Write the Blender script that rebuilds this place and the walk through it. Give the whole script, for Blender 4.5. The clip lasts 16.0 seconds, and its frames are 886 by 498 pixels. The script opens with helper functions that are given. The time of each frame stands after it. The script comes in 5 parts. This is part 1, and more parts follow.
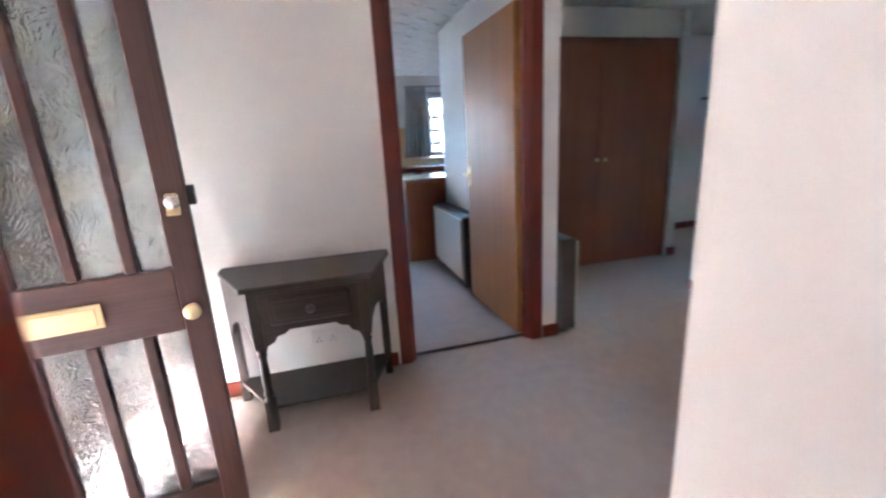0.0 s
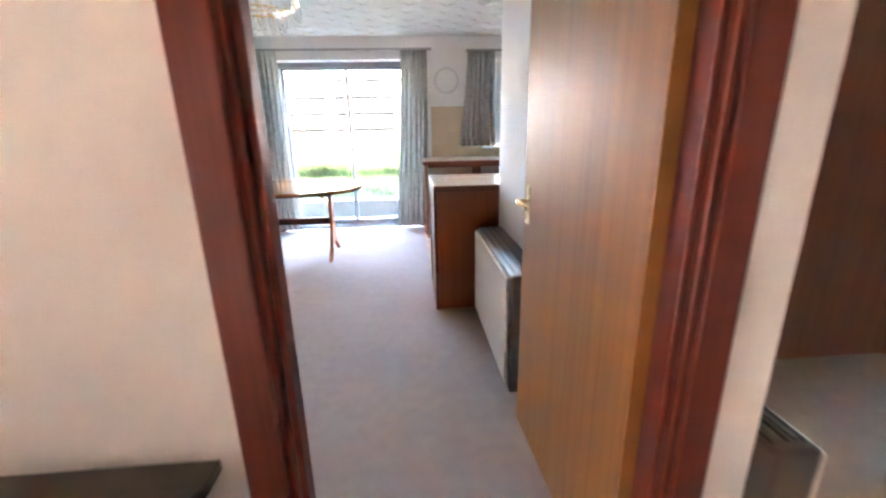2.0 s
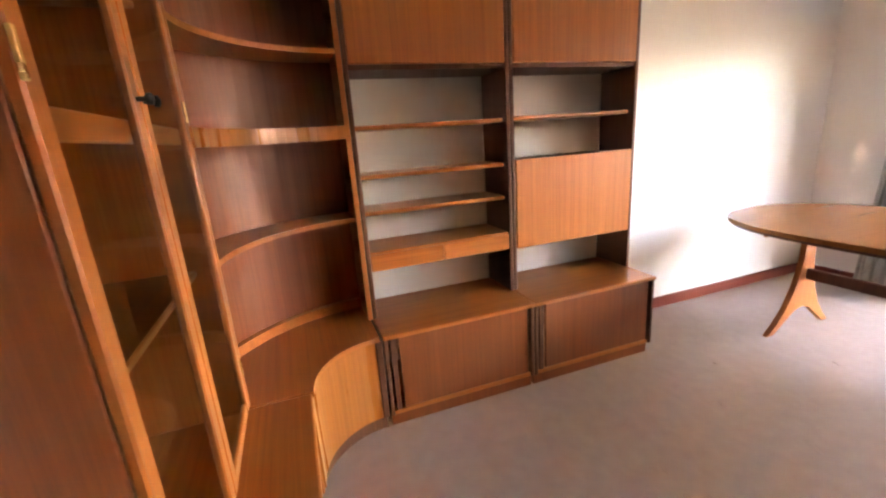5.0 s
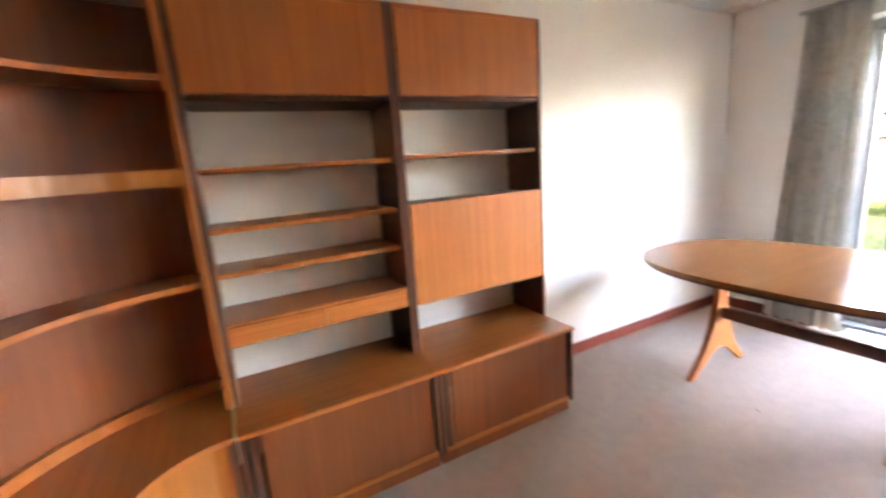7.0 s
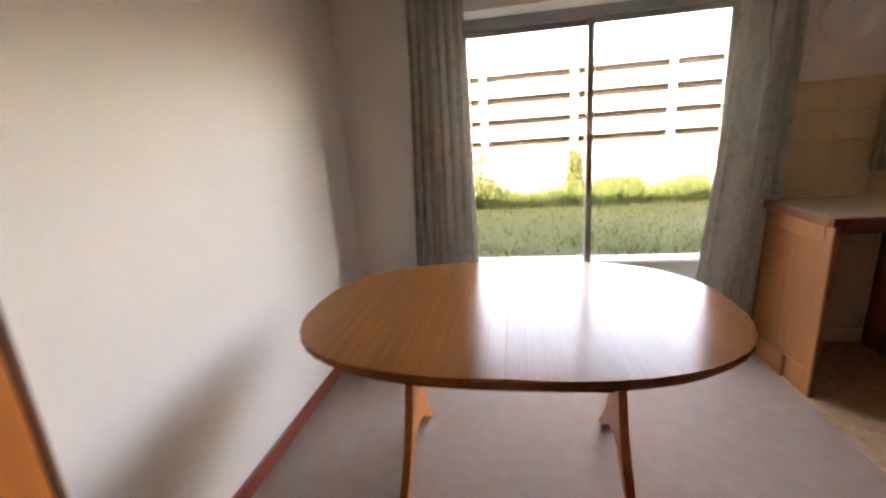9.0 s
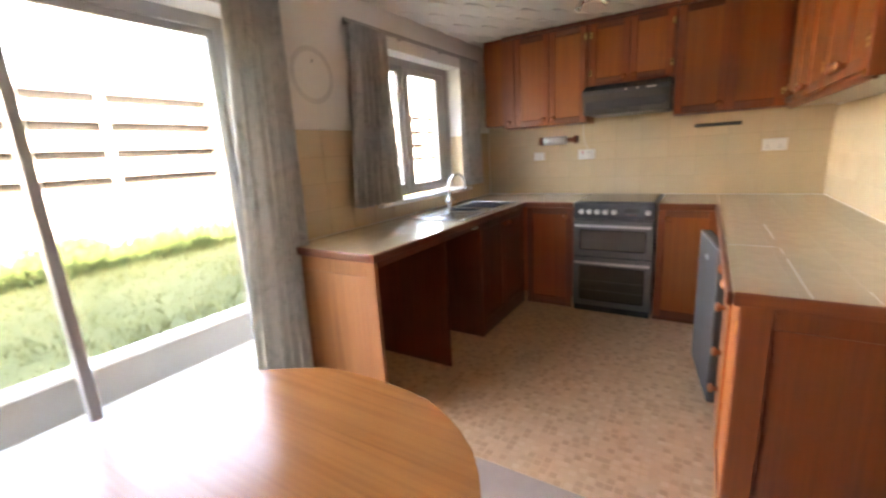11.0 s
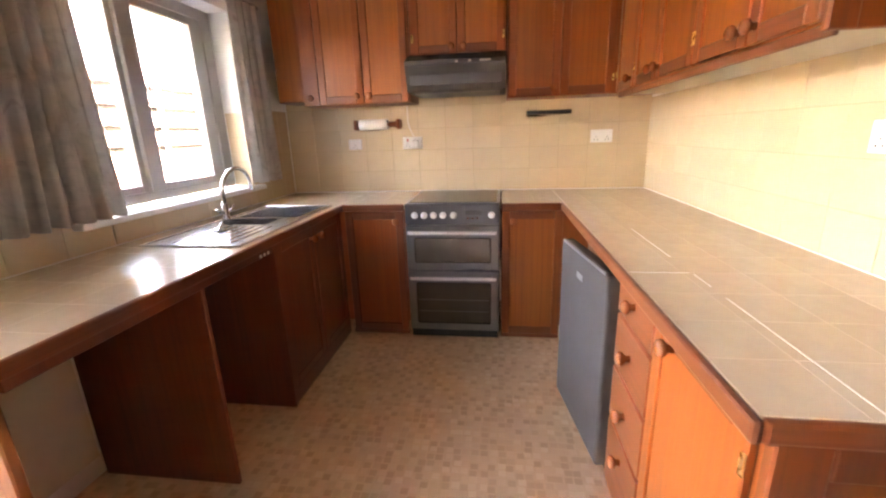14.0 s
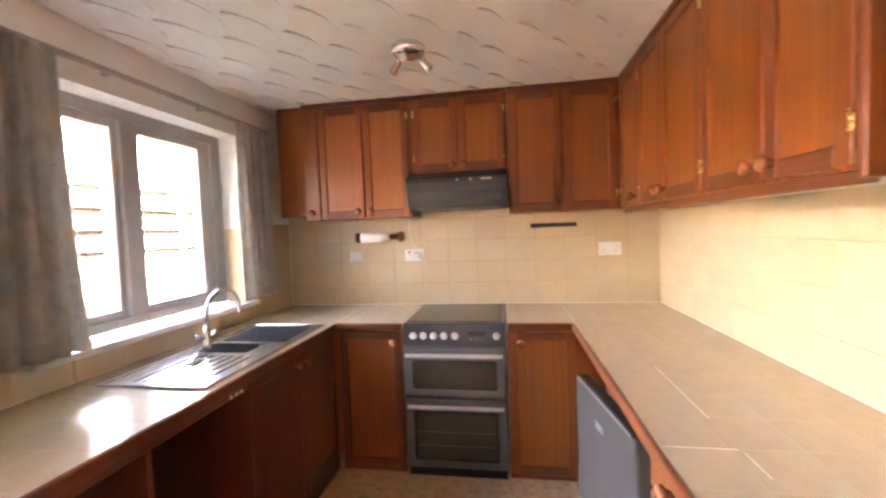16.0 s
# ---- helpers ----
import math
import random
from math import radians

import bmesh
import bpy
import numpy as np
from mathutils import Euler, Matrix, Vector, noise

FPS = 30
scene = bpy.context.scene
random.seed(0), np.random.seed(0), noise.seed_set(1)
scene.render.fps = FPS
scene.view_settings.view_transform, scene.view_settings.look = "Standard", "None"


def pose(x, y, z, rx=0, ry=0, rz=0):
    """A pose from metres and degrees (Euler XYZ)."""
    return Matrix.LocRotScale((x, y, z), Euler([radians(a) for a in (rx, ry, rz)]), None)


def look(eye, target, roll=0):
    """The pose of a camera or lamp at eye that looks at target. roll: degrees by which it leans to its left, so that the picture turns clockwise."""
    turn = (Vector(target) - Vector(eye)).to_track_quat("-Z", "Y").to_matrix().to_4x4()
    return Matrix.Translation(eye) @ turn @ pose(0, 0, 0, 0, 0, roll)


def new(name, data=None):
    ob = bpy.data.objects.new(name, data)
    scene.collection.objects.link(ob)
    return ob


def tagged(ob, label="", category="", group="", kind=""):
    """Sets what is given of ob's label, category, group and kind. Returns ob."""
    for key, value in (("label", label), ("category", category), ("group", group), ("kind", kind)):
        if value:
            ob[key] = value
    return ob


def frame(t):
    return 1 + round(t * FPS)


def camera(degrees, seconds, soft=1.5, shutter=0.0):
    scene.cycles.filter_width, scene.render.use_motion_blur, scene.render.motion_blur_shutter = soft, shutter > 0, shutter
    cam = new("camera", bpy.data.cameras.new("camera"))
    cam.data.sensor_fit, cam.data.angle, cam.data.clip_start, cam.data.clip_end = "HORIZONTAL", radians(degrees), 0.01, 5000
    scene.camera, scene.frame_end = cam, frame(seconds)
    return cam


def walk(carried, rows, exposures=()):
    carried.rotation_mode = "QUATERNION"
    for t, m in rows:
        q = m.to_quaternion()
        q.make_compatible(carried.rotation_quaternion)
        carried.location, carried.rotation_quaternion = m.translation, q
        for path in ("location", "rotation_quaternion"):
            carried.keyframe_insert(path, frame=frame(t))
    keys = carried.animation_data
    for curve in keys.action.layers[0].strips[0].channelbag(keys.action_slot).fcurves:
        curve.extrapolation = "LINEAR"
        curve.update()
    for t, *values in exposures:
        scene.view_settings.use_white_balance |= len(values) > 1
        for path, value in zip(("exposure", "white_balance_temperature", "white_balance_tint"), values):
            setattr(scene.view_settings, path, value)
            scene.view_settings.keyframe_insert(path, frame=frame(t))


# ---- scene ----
cam = camera(93.7, 16.0, soft=2.3, shutter=0.4)
PATH = [
    (0, (-0.027, -0.199, 1.268), (0.475, 1.671, 0.768), -3.2),
    (0.5, (0.173, 0.177, 1.27), (0.309, 2.103, 0.746), -2.3),
    (1, (0.291, 0.579, 1.26), (0.603, 2.485, 0.738), -2.7),
    (1.5, (0.47, 1.004, 1.253), (0.882, 2.886, 0.716), -2.6),
    (2, (0.606, 1.362, 1.287), (0.75, 3.274, 0.718), -1.2),
    (2.2, (0.646, 1.514, 1.289), (0.721, 3.431, 0.724), -1.7),
    (2.5, (0.658, 1.783, 1.305), (0.605, 3.701, 0.741), -2.5),
    (3, (0.666, 2.067, 1.296), (0.101, 3.902, 0.736), -3.2),
    (3.5, (0.628, 2.31, 1.304), (-0.495, 3.862, 0.73), -3.0),
    (4, (0.556, 2.521, 1.314), (-0.902, 3.772, 0.76), -2.8),
    (4.5, (0.494, 2.676, 1.338), (-1.221, 3.54, 0.776), -3.9),
    (4.7, (0.487, 2.721, 1.333), (-1.318, 3.378, 0.78), -4.0),
    (6.8, (0.361, 3.065, 1.351), (-1.474, 3.785, 1.01), -3.6),
    (7, (0.277, 3.134, 1.367), (-1.463, 4.033, 0.96), -4.2),
    (7.5, (0.02, 3.273, 1.377), (-1.367, 4.635, 0.906), -4.5),
    (8, (-0.202, 3.542, 1.352), (-1.307, 5.126, 0.834), -3.8),
    (8.5, (-0.377, 3.844, 1.343), (-1.178, 5.596, 0.806), -3.3),
    (9, (-0.598, 4.133, 1.342), (-0.954, 6.037, 0.843), -4.1),
    (9.5, (-0.633, 4.43, 1.298), (-0.675, 6.379, 0.851), -3.7),
    (10, (-0.65, 4.686, 1.345), (-0.066, 6.555, 0.938), -2.8),
    (10.2, (-0.659, 4.749, 1.345), (0.241, 6.487, 0.936), -3.2),
    (12.3, (-0.553, 4.925, 1.33), (1.333, 5.388, 0.85), -2.4),
    (12.5, (-0.428, 4.93, 1.32), (1.459, 5.376, 0.828), -2.4),
    (13, (-0.169, 4.977, 1.328), (1.727, 5.372, 0.83), -1.4),
    (13.5, (0.035, 5.059, 1.314), (1.949, 5.321, 0.799), -1.6),
    (14, (0.193, 5.169, 1.316), (2.102, 5.437, 0.784), -1.9),
    (14.5, (0.262, 5.174, 1.35), (2.144, 5.674, 0.895), -2.4),
    (15, (0.338, 5.168, 1.408), (2.209, 5.821, 1.142), -2.4),
    (15.5, (0.38, 5.166, 1.433), (2.287, 5.758, 1.315), -2.1),
    (16, (0.392, 5.129, 1.44), (2.365, 5.446, 1.346), -2.1),
]
EXPOSURES = [(0.0, 8.65, 5150, 7), (1.0, 9.08, 5600, 9), (1.5, 9.2, 6100, 12), (2.0, 9.2, 6550, 15), (2.5, 8.8, 7600, 19), (3.0, 8.85, 8300, 21), (4.5, 8.8, 10300, 33), (7.0, 8.9, 8500, 22), (8.0, 8.35, 8600, 22),
             (9.0, 7.3, 10800, 27), (9.5, 7.15, 11000, 26), (10.2, 7.8, 10400, 24), (12.4, 8.75, 9200, 26), (13.5, 8.93, 10300, 34), (16.0, 8.97, 10000, 34)]
walk(cam, [(t, look(eye, target, roll)) for t, eye, target, roll in PATH], EXPOSURES)

# ---- light ----
SUN_EL, SUN_AZ = 30.0, 23.0          # the sun stands in the south-south-west
world = bpy.data.worlds.new("world")
scene.world = world
world.use_nodes = True
wn = world.node_tree.nodes
sky = wn.new("ShaderNodeTexSky")
sky.sky_type, sky.sun_disc = "NISHITA", False
sky.sun_elevation, sky.sun_rotation = radians(SUN_EL), radians(180 + SUN_AZ)
wn["Background"].inputs["Strength"].default_value = 0.11
world.node_tree.links.new(sky.outputs[0], wn["Background"].inputs["Color"])
sun = new("sun", bpy.data.lights.new("sun", "SUN"))
sun.data.energy, sun.data.angle, sun.data.color = 2.1, radians(0.6), (1.0, 0.965, 0.91)
a, e = radians(SUN_AZ), radians(SUN_EL)
sun_from = Vector((-math.sin(a) * math.cos(e), -math.cos(a) * math.cos(e), math.sin(e)))
sun.matrix_world = look(sun_from * 30, (0, 0, 0))


# ---- helpers for building ----
def thing(name, loc=(0, 0, 0), rz=0.0, label="", category="", group="", kind=""):
    ob = new(name)
    ob.empty_display_size = 0.1
    ob.matrix_world = pose(*loc, 0, 0, rz)
    return tagged(ob, label, category, group, kind)


def part(name, bm, material, parent=None, label="", smooth=False):
    me = bpy.data.meshes.new(name)
    bmesh.ops.recalc_face_normals(bm, faces=bm.faces)
    bm.to_mesh(me)
    bm.free()
    me.materials.append(material)
    if smooth:
        for f in me.polygons:
            f.use_smooth = True
    ob = new(name, me)
    if parent:
        ob.parent = parent
    if label:
        ob["label"] = label
    return ob


def add_box(bm, x0, x1, y0, y1, z0, z1, bev=0.0, seg=1):
    m = Matrix.Translation(((x0 + x1) / 2, (y0 + y1) / 2, (z0 + z1) / 2)) @ Matrix.Diagonal((abs(x1 - x0), abs(y1 - y0), abs(z1 - z0), 1))
    r = bmesh.ops.create_cube(bm, size=1, matrix=m)
    if bev:
        es = list({ed for v in r["verts"] for ed in v.link_edges})
        bmesh.ops.bevel(bm, geom=es, offset=bev, segments=seg, affect="EDGES", profile=0.5)


def bx(parent, name, material, x0, x1, y0, y1, z0, z1, bev=0.003, label="", seg=1):
    bm = bmesh.new()
    add_box(bm, x0, x1, y0, y1, z0, z1, bev, seg)
    return part(name, bm, material, parent, label)


def boxes(name, material, rows, parent=None, bev=0.0, label=""):
    bm = bmesh.new()
    for r in rows:
        add_box(bm, *r, bev)
    return part(name, bm, material, parent, label)


def add_cyl(bm, p, q, r0, r1=None, n=16):
    p, q = Vector(p), Vector(q)
    d = q - p
    m = Matrix.Translation((p + q) / 2) @ d.to_track_quat("Z", "Y").to_matrix().to_4x4()
    bmesh.ops.create_cone(bm, cap_ends=True, segments=n, radius1=r0, radius2=r0 if r1 is None else r1, depth=d.length, matrix=m)


def cyl(parent, name, material, p, q, r0, r1=None, n=16, label=""):
    bm = bmesh.new()
    add_cyl(bm, p, q, r0, r1, n)
    return part(name, bm, material, parent, label)


def add_lathe(bm, profile, m=None, n=16):
    rings = []
    for r, z in profile:
        rings.append([bm.verts.new((r * math.cos(2 * math.pi * k / n), r * math.sin(2 * math.pi * k / n), z)) for k in range(n)])
    for a_, b_ in zip(rings, rings[1:]):
        for k in range(n):
            bm.faces.new((a_[k], a_[(k + 1) % n], b_[(k + 1) % n], b_[k]))
    bm.faces.new(rings[0][::-1])
    bm.faces.new(rings[-1])
    if m is not None:
        bmesh.ops.transform(bm, matrix=m, verts=[v for ring in rings for v in ring])


def lathe(parent, name, material, profile, m=None, n=16, label=""):
    bm = bmesh.new()
    add_lathe(bm, profile, m, n)
    return part(name, bm, material, parent, label, smooth=True)


def add_prism(bm, pts, axis, a0, a1):
    """A closed outline pulled along an axis: pts are the two other coordinates, in the order xyz."""
    def at(u, v, w):
        return {"x": (w, u, v), "y": (u, w, v), "z": (u, v, w)}[axis]
    lo = [bm.verts.new(at(u, v, a0)) for u, v in pts]
    hi = [bm.verts.new(at(u, v, a1)) for u, v in pts]
    bm.faces.new(lo)
    bm.faces.new(hi[::-1])
    n = len(pts)
    for k in range(n):
        bm.faces.new((lo[k], hi[k], hi[(k + 1) % n], lo[(k + 1) % n]))


def prism(parent, name, material, pts, axis, a0, a1, label="", bev=0.0):
    bm = bmesh.new()
    add_prism(bm, pts, axis, a0, a1)
    if bev:
        bmesh.ops.bevel(bm, geom=list(bm.edges), offset=bev, segments=1, affect="EDGES", clamp_overlap=True)
    return part(name, bm, material, parent, label)


def add_tube(bm, pts, r, n=10):
    rings = []
    for k, p in enumerate(pts):
        p = Vector(p)
        d = (Vector(pts[min(k + 1, len(pts) - 1)]) - Vector(pts[max(k - 1, 0)])).normalized()
        q = d.to_track_quat("Z", "Y").to_matrix()
        rings.append([bm.verts.new(p + q @ Vector((r * math.cos(2 * math.pi * j / n), r * math.sin(2 * math.pi * j / n), 0))) for j in range(n)])
    for a_, b_ in zip(rings, rings[1:]):
        best = min(range(n), key=lambda s: (a_[0].co - b_[s].co).length)
        for j in range(n):
            bm.faces.new((a_[j], a_[(j + 1) % n], b_[(j + 1 + best) % n], b_[(j + best) % n]))
    bm.faces.new(rings[0])
    bm.faces.new(rings[-1])


def tube(parent, name, material, pts, r, n=10, label=""):
    bm = bmesh.new()
    add_tube(bm, pts, r, n)
    return part(name, bm, material, parent, label, smooth=True)


def arc(cx, cy, r, a0, a1, n=12):
    return [(cx + r * math.cos(radians(a0 + (a1 - a0) * k / n)), cy + r * math.sin(radians(a0 + (a1 - a0) * k / n))) for k in range(n + 1)]


# ---- materials ----
def shader(name, rough=0.5, metal=0.0, spec=0.5):
    m = bpy.data.materials.new(name)
    m.use_nodes = True
    b = m.node_tree.nodes["Principled BSDF"]
    b.inputs["Roughness"].default_value = rough
    b.inputs["Metallic"].default_value = metal
    b.inputs["Specular IOR Level"].default_value = spec
    return m, m.node_tree.nodes, m.node_tree.links, b


def coords(n, l, scale=(1, 1, 1), rot=(0, 0, 0)):
    tc, mp = n.new("ShaderNodeTexCoord"), n.new("ShaderNodeMapping")
    mp.inputs["Scale"].default_value = scale
    mp.inputs["Rotation"].default_value = rot
    l.new(tc.outputs["Object"], mp.inputs["Vector"])
    return mp.outputs["Vector"]


def noise_tex(n, l, vec, scale, detail=4.0, rough=0.55, distort=0.0):
    t = n.new("ShaderNodeTexNoise")
    t.inputs["Scale"].default_value, t.inputs["Detail"].default_value = scale, detail
    t.inputs["Roughness"].default_value, t.inputs["Distortion"].default_value = rough, distort
    l.new(vec, t.inputs["Vector"])
    return t.outputs["Fac"]


def ramp(n, l, fac, stops):
    r = n.new("ShaderNodeValToRGB")
    while len(r.color_ramp.elements) < len(stops):
        r.color_ramp.elements.new(0.5)
    for el, (p, c) in zip(r.color_ramp.elements, stops):
        el.position, el.color = p, (*c, 1)
    l.new(fac, r.inputs["Fac"])
    return r.outputs["Color"]


def mixed(n, l, fac, c1, c2, mode="MIX"):
    m = n.new("ShaderNodeMix")
    m.data_type, m.blend_type = "RGBA", mode
    for sock, v in ((m.inputs["Factor"], fac), (m.inputs["A"], c1), (m.inputs["B"], c2)):
        if hasattr(v, "is_output"):
            l.new(v, sock)
        elif isinstance(v, tuple):
            sock.default_value = (*v, 1)
        else:
            sock.default_value = v
    return m.outputs["Result"]


def bumped(n, l, b, height, strength=0.2, dist=0.002):
    bp = n.new("ShaderNodeBump")
    bp.inputs["Strength"].default_value, bp.inputs["Distance"].default_value = strength, dist
    l.new(height, bp.inputs["Height"])
    l.new(bp.outputs["Normal"], b.inputs["Normal"])


def tinted(n, l, col, amount=0.12):
    """Small brightness differences from piece to piece."""
    oi, hs, mr = n.new("ShaderNodeObjectInfo"), n.new("ShaderNodeHueSaturation"), n.new("ShaderNodeMapRange")
    mr.inputs["To Min"].default_value, mr.inputs["To Max"].default_value = 1 - amount, 1 + amount
    l.new(oi.outputs["Random"], mr.inputs["Value"])
    l.new(mr.outputs["Result"], hs.inputs["Value"])
    l.new(col, hs.inputs["Color"])
    return hs.outputs["Color"]


def plain(name, col, rough=0.5, metal=0.0, var=0.08, scale=12.0, bump=0.05, fine=180.0, spec=0.5, piece=0.0):
    m, n, l, b = shader(name, rough, metal, spec)
    v = coords(n, l)
    big, small = noise_tex(n, l, v, scale * 0.15, 3), noise_tex(n, l, v, scale, 5)
    lo, hi = tuple(max(0, c * (1 - var)) for c in col), tuple(min(1, c * (1 + var)) for c in col)
    c = mixed(n, l, 0.5, ramp(n, l, big, ((0.3, lo), (0.7, hi))), ramp(n, l, small, ((0.3, lo), (0.7, hi))))
    if piece:
        c = tinted(n, l, c, piece)
    l.new(c, b.inputs["Base Color"])
    mr = n.new("ShaderNodeMapRange")
    mr.inputs["To Min"].default_value, mr.inputs["To Max"].default_value = max(0.02, rough - 0.07), min(1, rough + 0.07)
    l.new(small, mr.inputs["Value"])
    l.new(mr.outputs["Result"], b.inputs["Roughness"])
    if bump:
        bumped(n, l, b, noise_tex(n, l, v, fine, 3), bump, 0.001)
    return m


def wood(name, dark, light, axis="z", rough=0.38, scale=1.0, piece=0.1, spec=0.5, bump=0.08):
    m, n, l, b = shader(name, rough, 0, spec)
    s = {"x": (0.9, 14, 14), "y": (14, 0.9, 14), "z": (14, 14, 0.9)}[axis]
    f = {"x": (3, 160, 160), "y": (160, 3, 160), "z": (160, 160, 3)}[axis]
    oi, ad = n.new("ShaderNodeObjectInfo"), n.new("ShaderNodeVectorMath")
    ad.operation = "ADD"
    tc = n.new("ShaderNodeTexCoord")
    sc = n.new("ShaderNodeVectorMath")
    sc.operation = "SCALE"
    sc.inputs["Scale"].default_value = 7.0
    cmb = n.new("ShaderNodeCombineXYZ")
    for k in range(3):
        l.new(oi.outputs["Random"], cmb.inputs[k])
    l.new(cmb.outputs[0], sc.inputs[0])
    l.new(tc.outputs["Object"], ad.inputs[0])
    l.new(sc.outputs[0], ad.inputs[1])

    def mapped(k):
        mp = n.new("ShaderNodeMapping")
        mp.inputs["Scale"].default_value = tuple(q * scale for q in k)
        l.new(ad.outputs[0], mp.inputs["Vector"])
        return mp.outputs[0]
    bands = noise_tex(n, l, mapped(s), 1.0, 6, 0.6, 0.6)
    pores = noise_tex(n, l, mapped(f), 1.0, 3, 0.6)
    streak = noise_tex(n, l, mapped({"x": (0.7, 48, 48), "y": (48, 0.7, 48), "z": (48, 48, 0.7)}[axis]), 1.0, 5, 0.65, 0.9)
    stain = noise_tex(n, l, mapped((2, 2, 2)), 1.0, 2)
    mid = tuple((p + q) / 2 for p, q in zip(dark, light))
    c = ramp(n, l, bands, ((0.28, dark), (0.5, mid), (0.72, light)))
    c = mixed(n, l, 0.22, c, ramp(n, l, pores, ((0.35, tuple(0.55 * q for q in dark)), (0.55, light))))
    c = mixed(n, l, 0.38, c, ramp(n, l, streak, ((0.36, tuple(0.72 * q for q in dark)), (0.5, mid), (0.66, tuple(1.08 * q for q in light)))))
    c = mixed(n, l, 0.2, c, ramp(n, l, stain, ((0.3, dark), (0.7, light))))
    l.new(tinted(n, l, c, piece), b.inputs["Base Color"])
    mr = n.new("ShaderNodeMapRange")
    mr.inputs["To Min"].default_value, mr.inputs["To Max"].default_value = rough - 0.06, rough + 0.1
    l.new(bands, mr.inputs["Value"])
    l.new(mr.outputs["Result"], b.inputs["Roughness"])
    bumped(n, l, b, pores, bump, 0.0006)
    return m


def pane_glass(name, tint=(0.95, 0.97, 0.97), rough=0.0, relief=0.0):
    m, n, l, b = shader(name, rough)
    b.inputs["Base Color"].default_value = (*tint, 1)
    b.inputs["Transmission Weight"].default_value = 1.0
    b.inputs["IOR"].default_value = 1.1 if not relief else 1.2
    if relief:
        v = coords(n, l)
        t = n.new("ShaderNodeTexVoronoi")
        t.feature, t.inputs["Scale"].default_value = "SMOOTH_F1", 15
        ds = noise_tex(n, l, v, 9, 3, 0.6, 1.5)
        mx = n.new("ShaderNodeVectorMath")
        mx.operation = "ADD"
        l.new(v, mx.inputs[0])
        l.new(ds, mx.inputs[1])
        l.new(mx.outputs[0], t.inputs["Vector"])
        bumped(n, l, b, t.outputs["Distance"], relief, 0.02)
    return m


def curtain_cloth():
    m, n, l, b = shader("curtain_cloth", 0.9, 0, 0.2)
    v = coords(n, l)
    leaf = noise_tex(n, l, coords(n, l, (11, 11, 9)), 1.0, 4, 0.6, 1.2)
    weave = noise_tex(n, l, v, 420, 2)
    c = ramp(n, l, leaf, ((0.33, (0.44, 0.44, 0.40)), (0.50, (0.55, 0.54, 0.50)), (0.62, (0.58, 0.555, 0.52)), (0.74, (0.43, 0.375, 0.345))))
    l.new(c, b.inputs["Base Color"])
    bumped(n, l, b, weave, 0.3, 0.0006)
    tr, mx = n.new("ShaderNodeBsdfTranslucent"), n.new("ShaderNodeMixShader")
    l.new(c, tr.inputs["Color"])
    mx.inputs[0].default_value = 0.38
    l.new(b.outputs[0], mx.inputs[1])
    l.new(tr.outputs[0], mx.inputs[2])
    l.new(mx.outputs[0], n["Material Output"].inputs["Surface"])
    return m


def carpet_mat(name, lo, hi):
    m, n, l, b = shader(name, 0.95, 0, 0.1)
    v = coords(n, l)
    big, mid, fine = noise_tex(n, l, v, 0.9, 3), noise_tex(n, l, v, 14, 4), noise_tex(n, l, v, 420, 2)
    c = mixed(n, l, 0.5, ramp(n, l, big, ((0.3, lo), (0.7, hi))), ramp(n, l, mid, ((0.3, lo), (0.7, hi))))
    c = mixed(n, l, 0.4, c, ramp(n, l, fine, ((0.3, tuple(0.55 * q for q in lo)), (0.7, tuple(min(1, 1.25 * q) for q in hi)))))
    l.new(c, b.inputs["Base Color"])
    bumped(n, l, b, fine, 0.5, 0.004)
    b.inputs["Sheen Weight"].default_value = 0.2
    return m


def vinyl_mat():
    m, n, l, b = shader("vinyl_floor", 0.42)
    v = coords(n, l)
    br = n.new("ShaderNodeTexBrick")
    br.offset = 0.0
    br.inputs["Scale"].default_value = 1.0
    br.inputs["Brick Width"].default_value = br.inputs["Row Height"].default_value = 0.036
    br.inputs["Mortar Size"].default_value = 0.0016
    br.inputs["Mortar Smooth"].default_value = 0.4
    br.inputs["Color1"].default_value, br.inputs["Color2"].default_value = (0.62, 0.385, 0.215, 1), (0.68, 0.445, 0.26, 1)
    br.inputs["Mortar"].default_value = (0.68, 0.455, 0.275, 1)
    l.new(v, br.inputs["Vector"])
    cell = n.new("ShaderNodeTexVoronoi")
    cell.distance, cell.inputs["Scale"].default_value, cell.inputs["Randomness"].default_value = "CHEBYCHEV", 27.0, 0.35
    l.new(v, cell.inputs["Vector"])
    sep = n.new("ShaderNodeSeparateColor")
    l.new(cell.outputs["Color"], sep.inputs[0])
    dark = ramp(n, l, sep.outputs[0], ((0.0, (0.48, 0.27, 0.14)), (0.22, (0.54, 0.32, 0.175)), (0.45, (0.64, 0.405, 0.235)), (0.75, (0.70, 0.46, 0.28)), (1.0, (0.74, 0.53, 0.34))))
    spot = ramp(n, l, cell.outputs["Distance"], ((0.36, (1, 1, 1)), (0.44, (0, 0, 0))))
    c = mixed(n, l, spot, br.outputs["Color"], dark)
    c = mixed(n, l, 0.3, c, ramp(n, l, noise_tex(n, l, v, 1.3, 4), ((0.3, (0.50, 0.32, 0.22)), (0.7, (0.68, 0.48, 0.35)))))
    l.new(c, b.inputs["Base Color"])
    bumped(n, l, b, noise_tex(n, l, v, 60, 3), 0.06, 0.001)
    return m


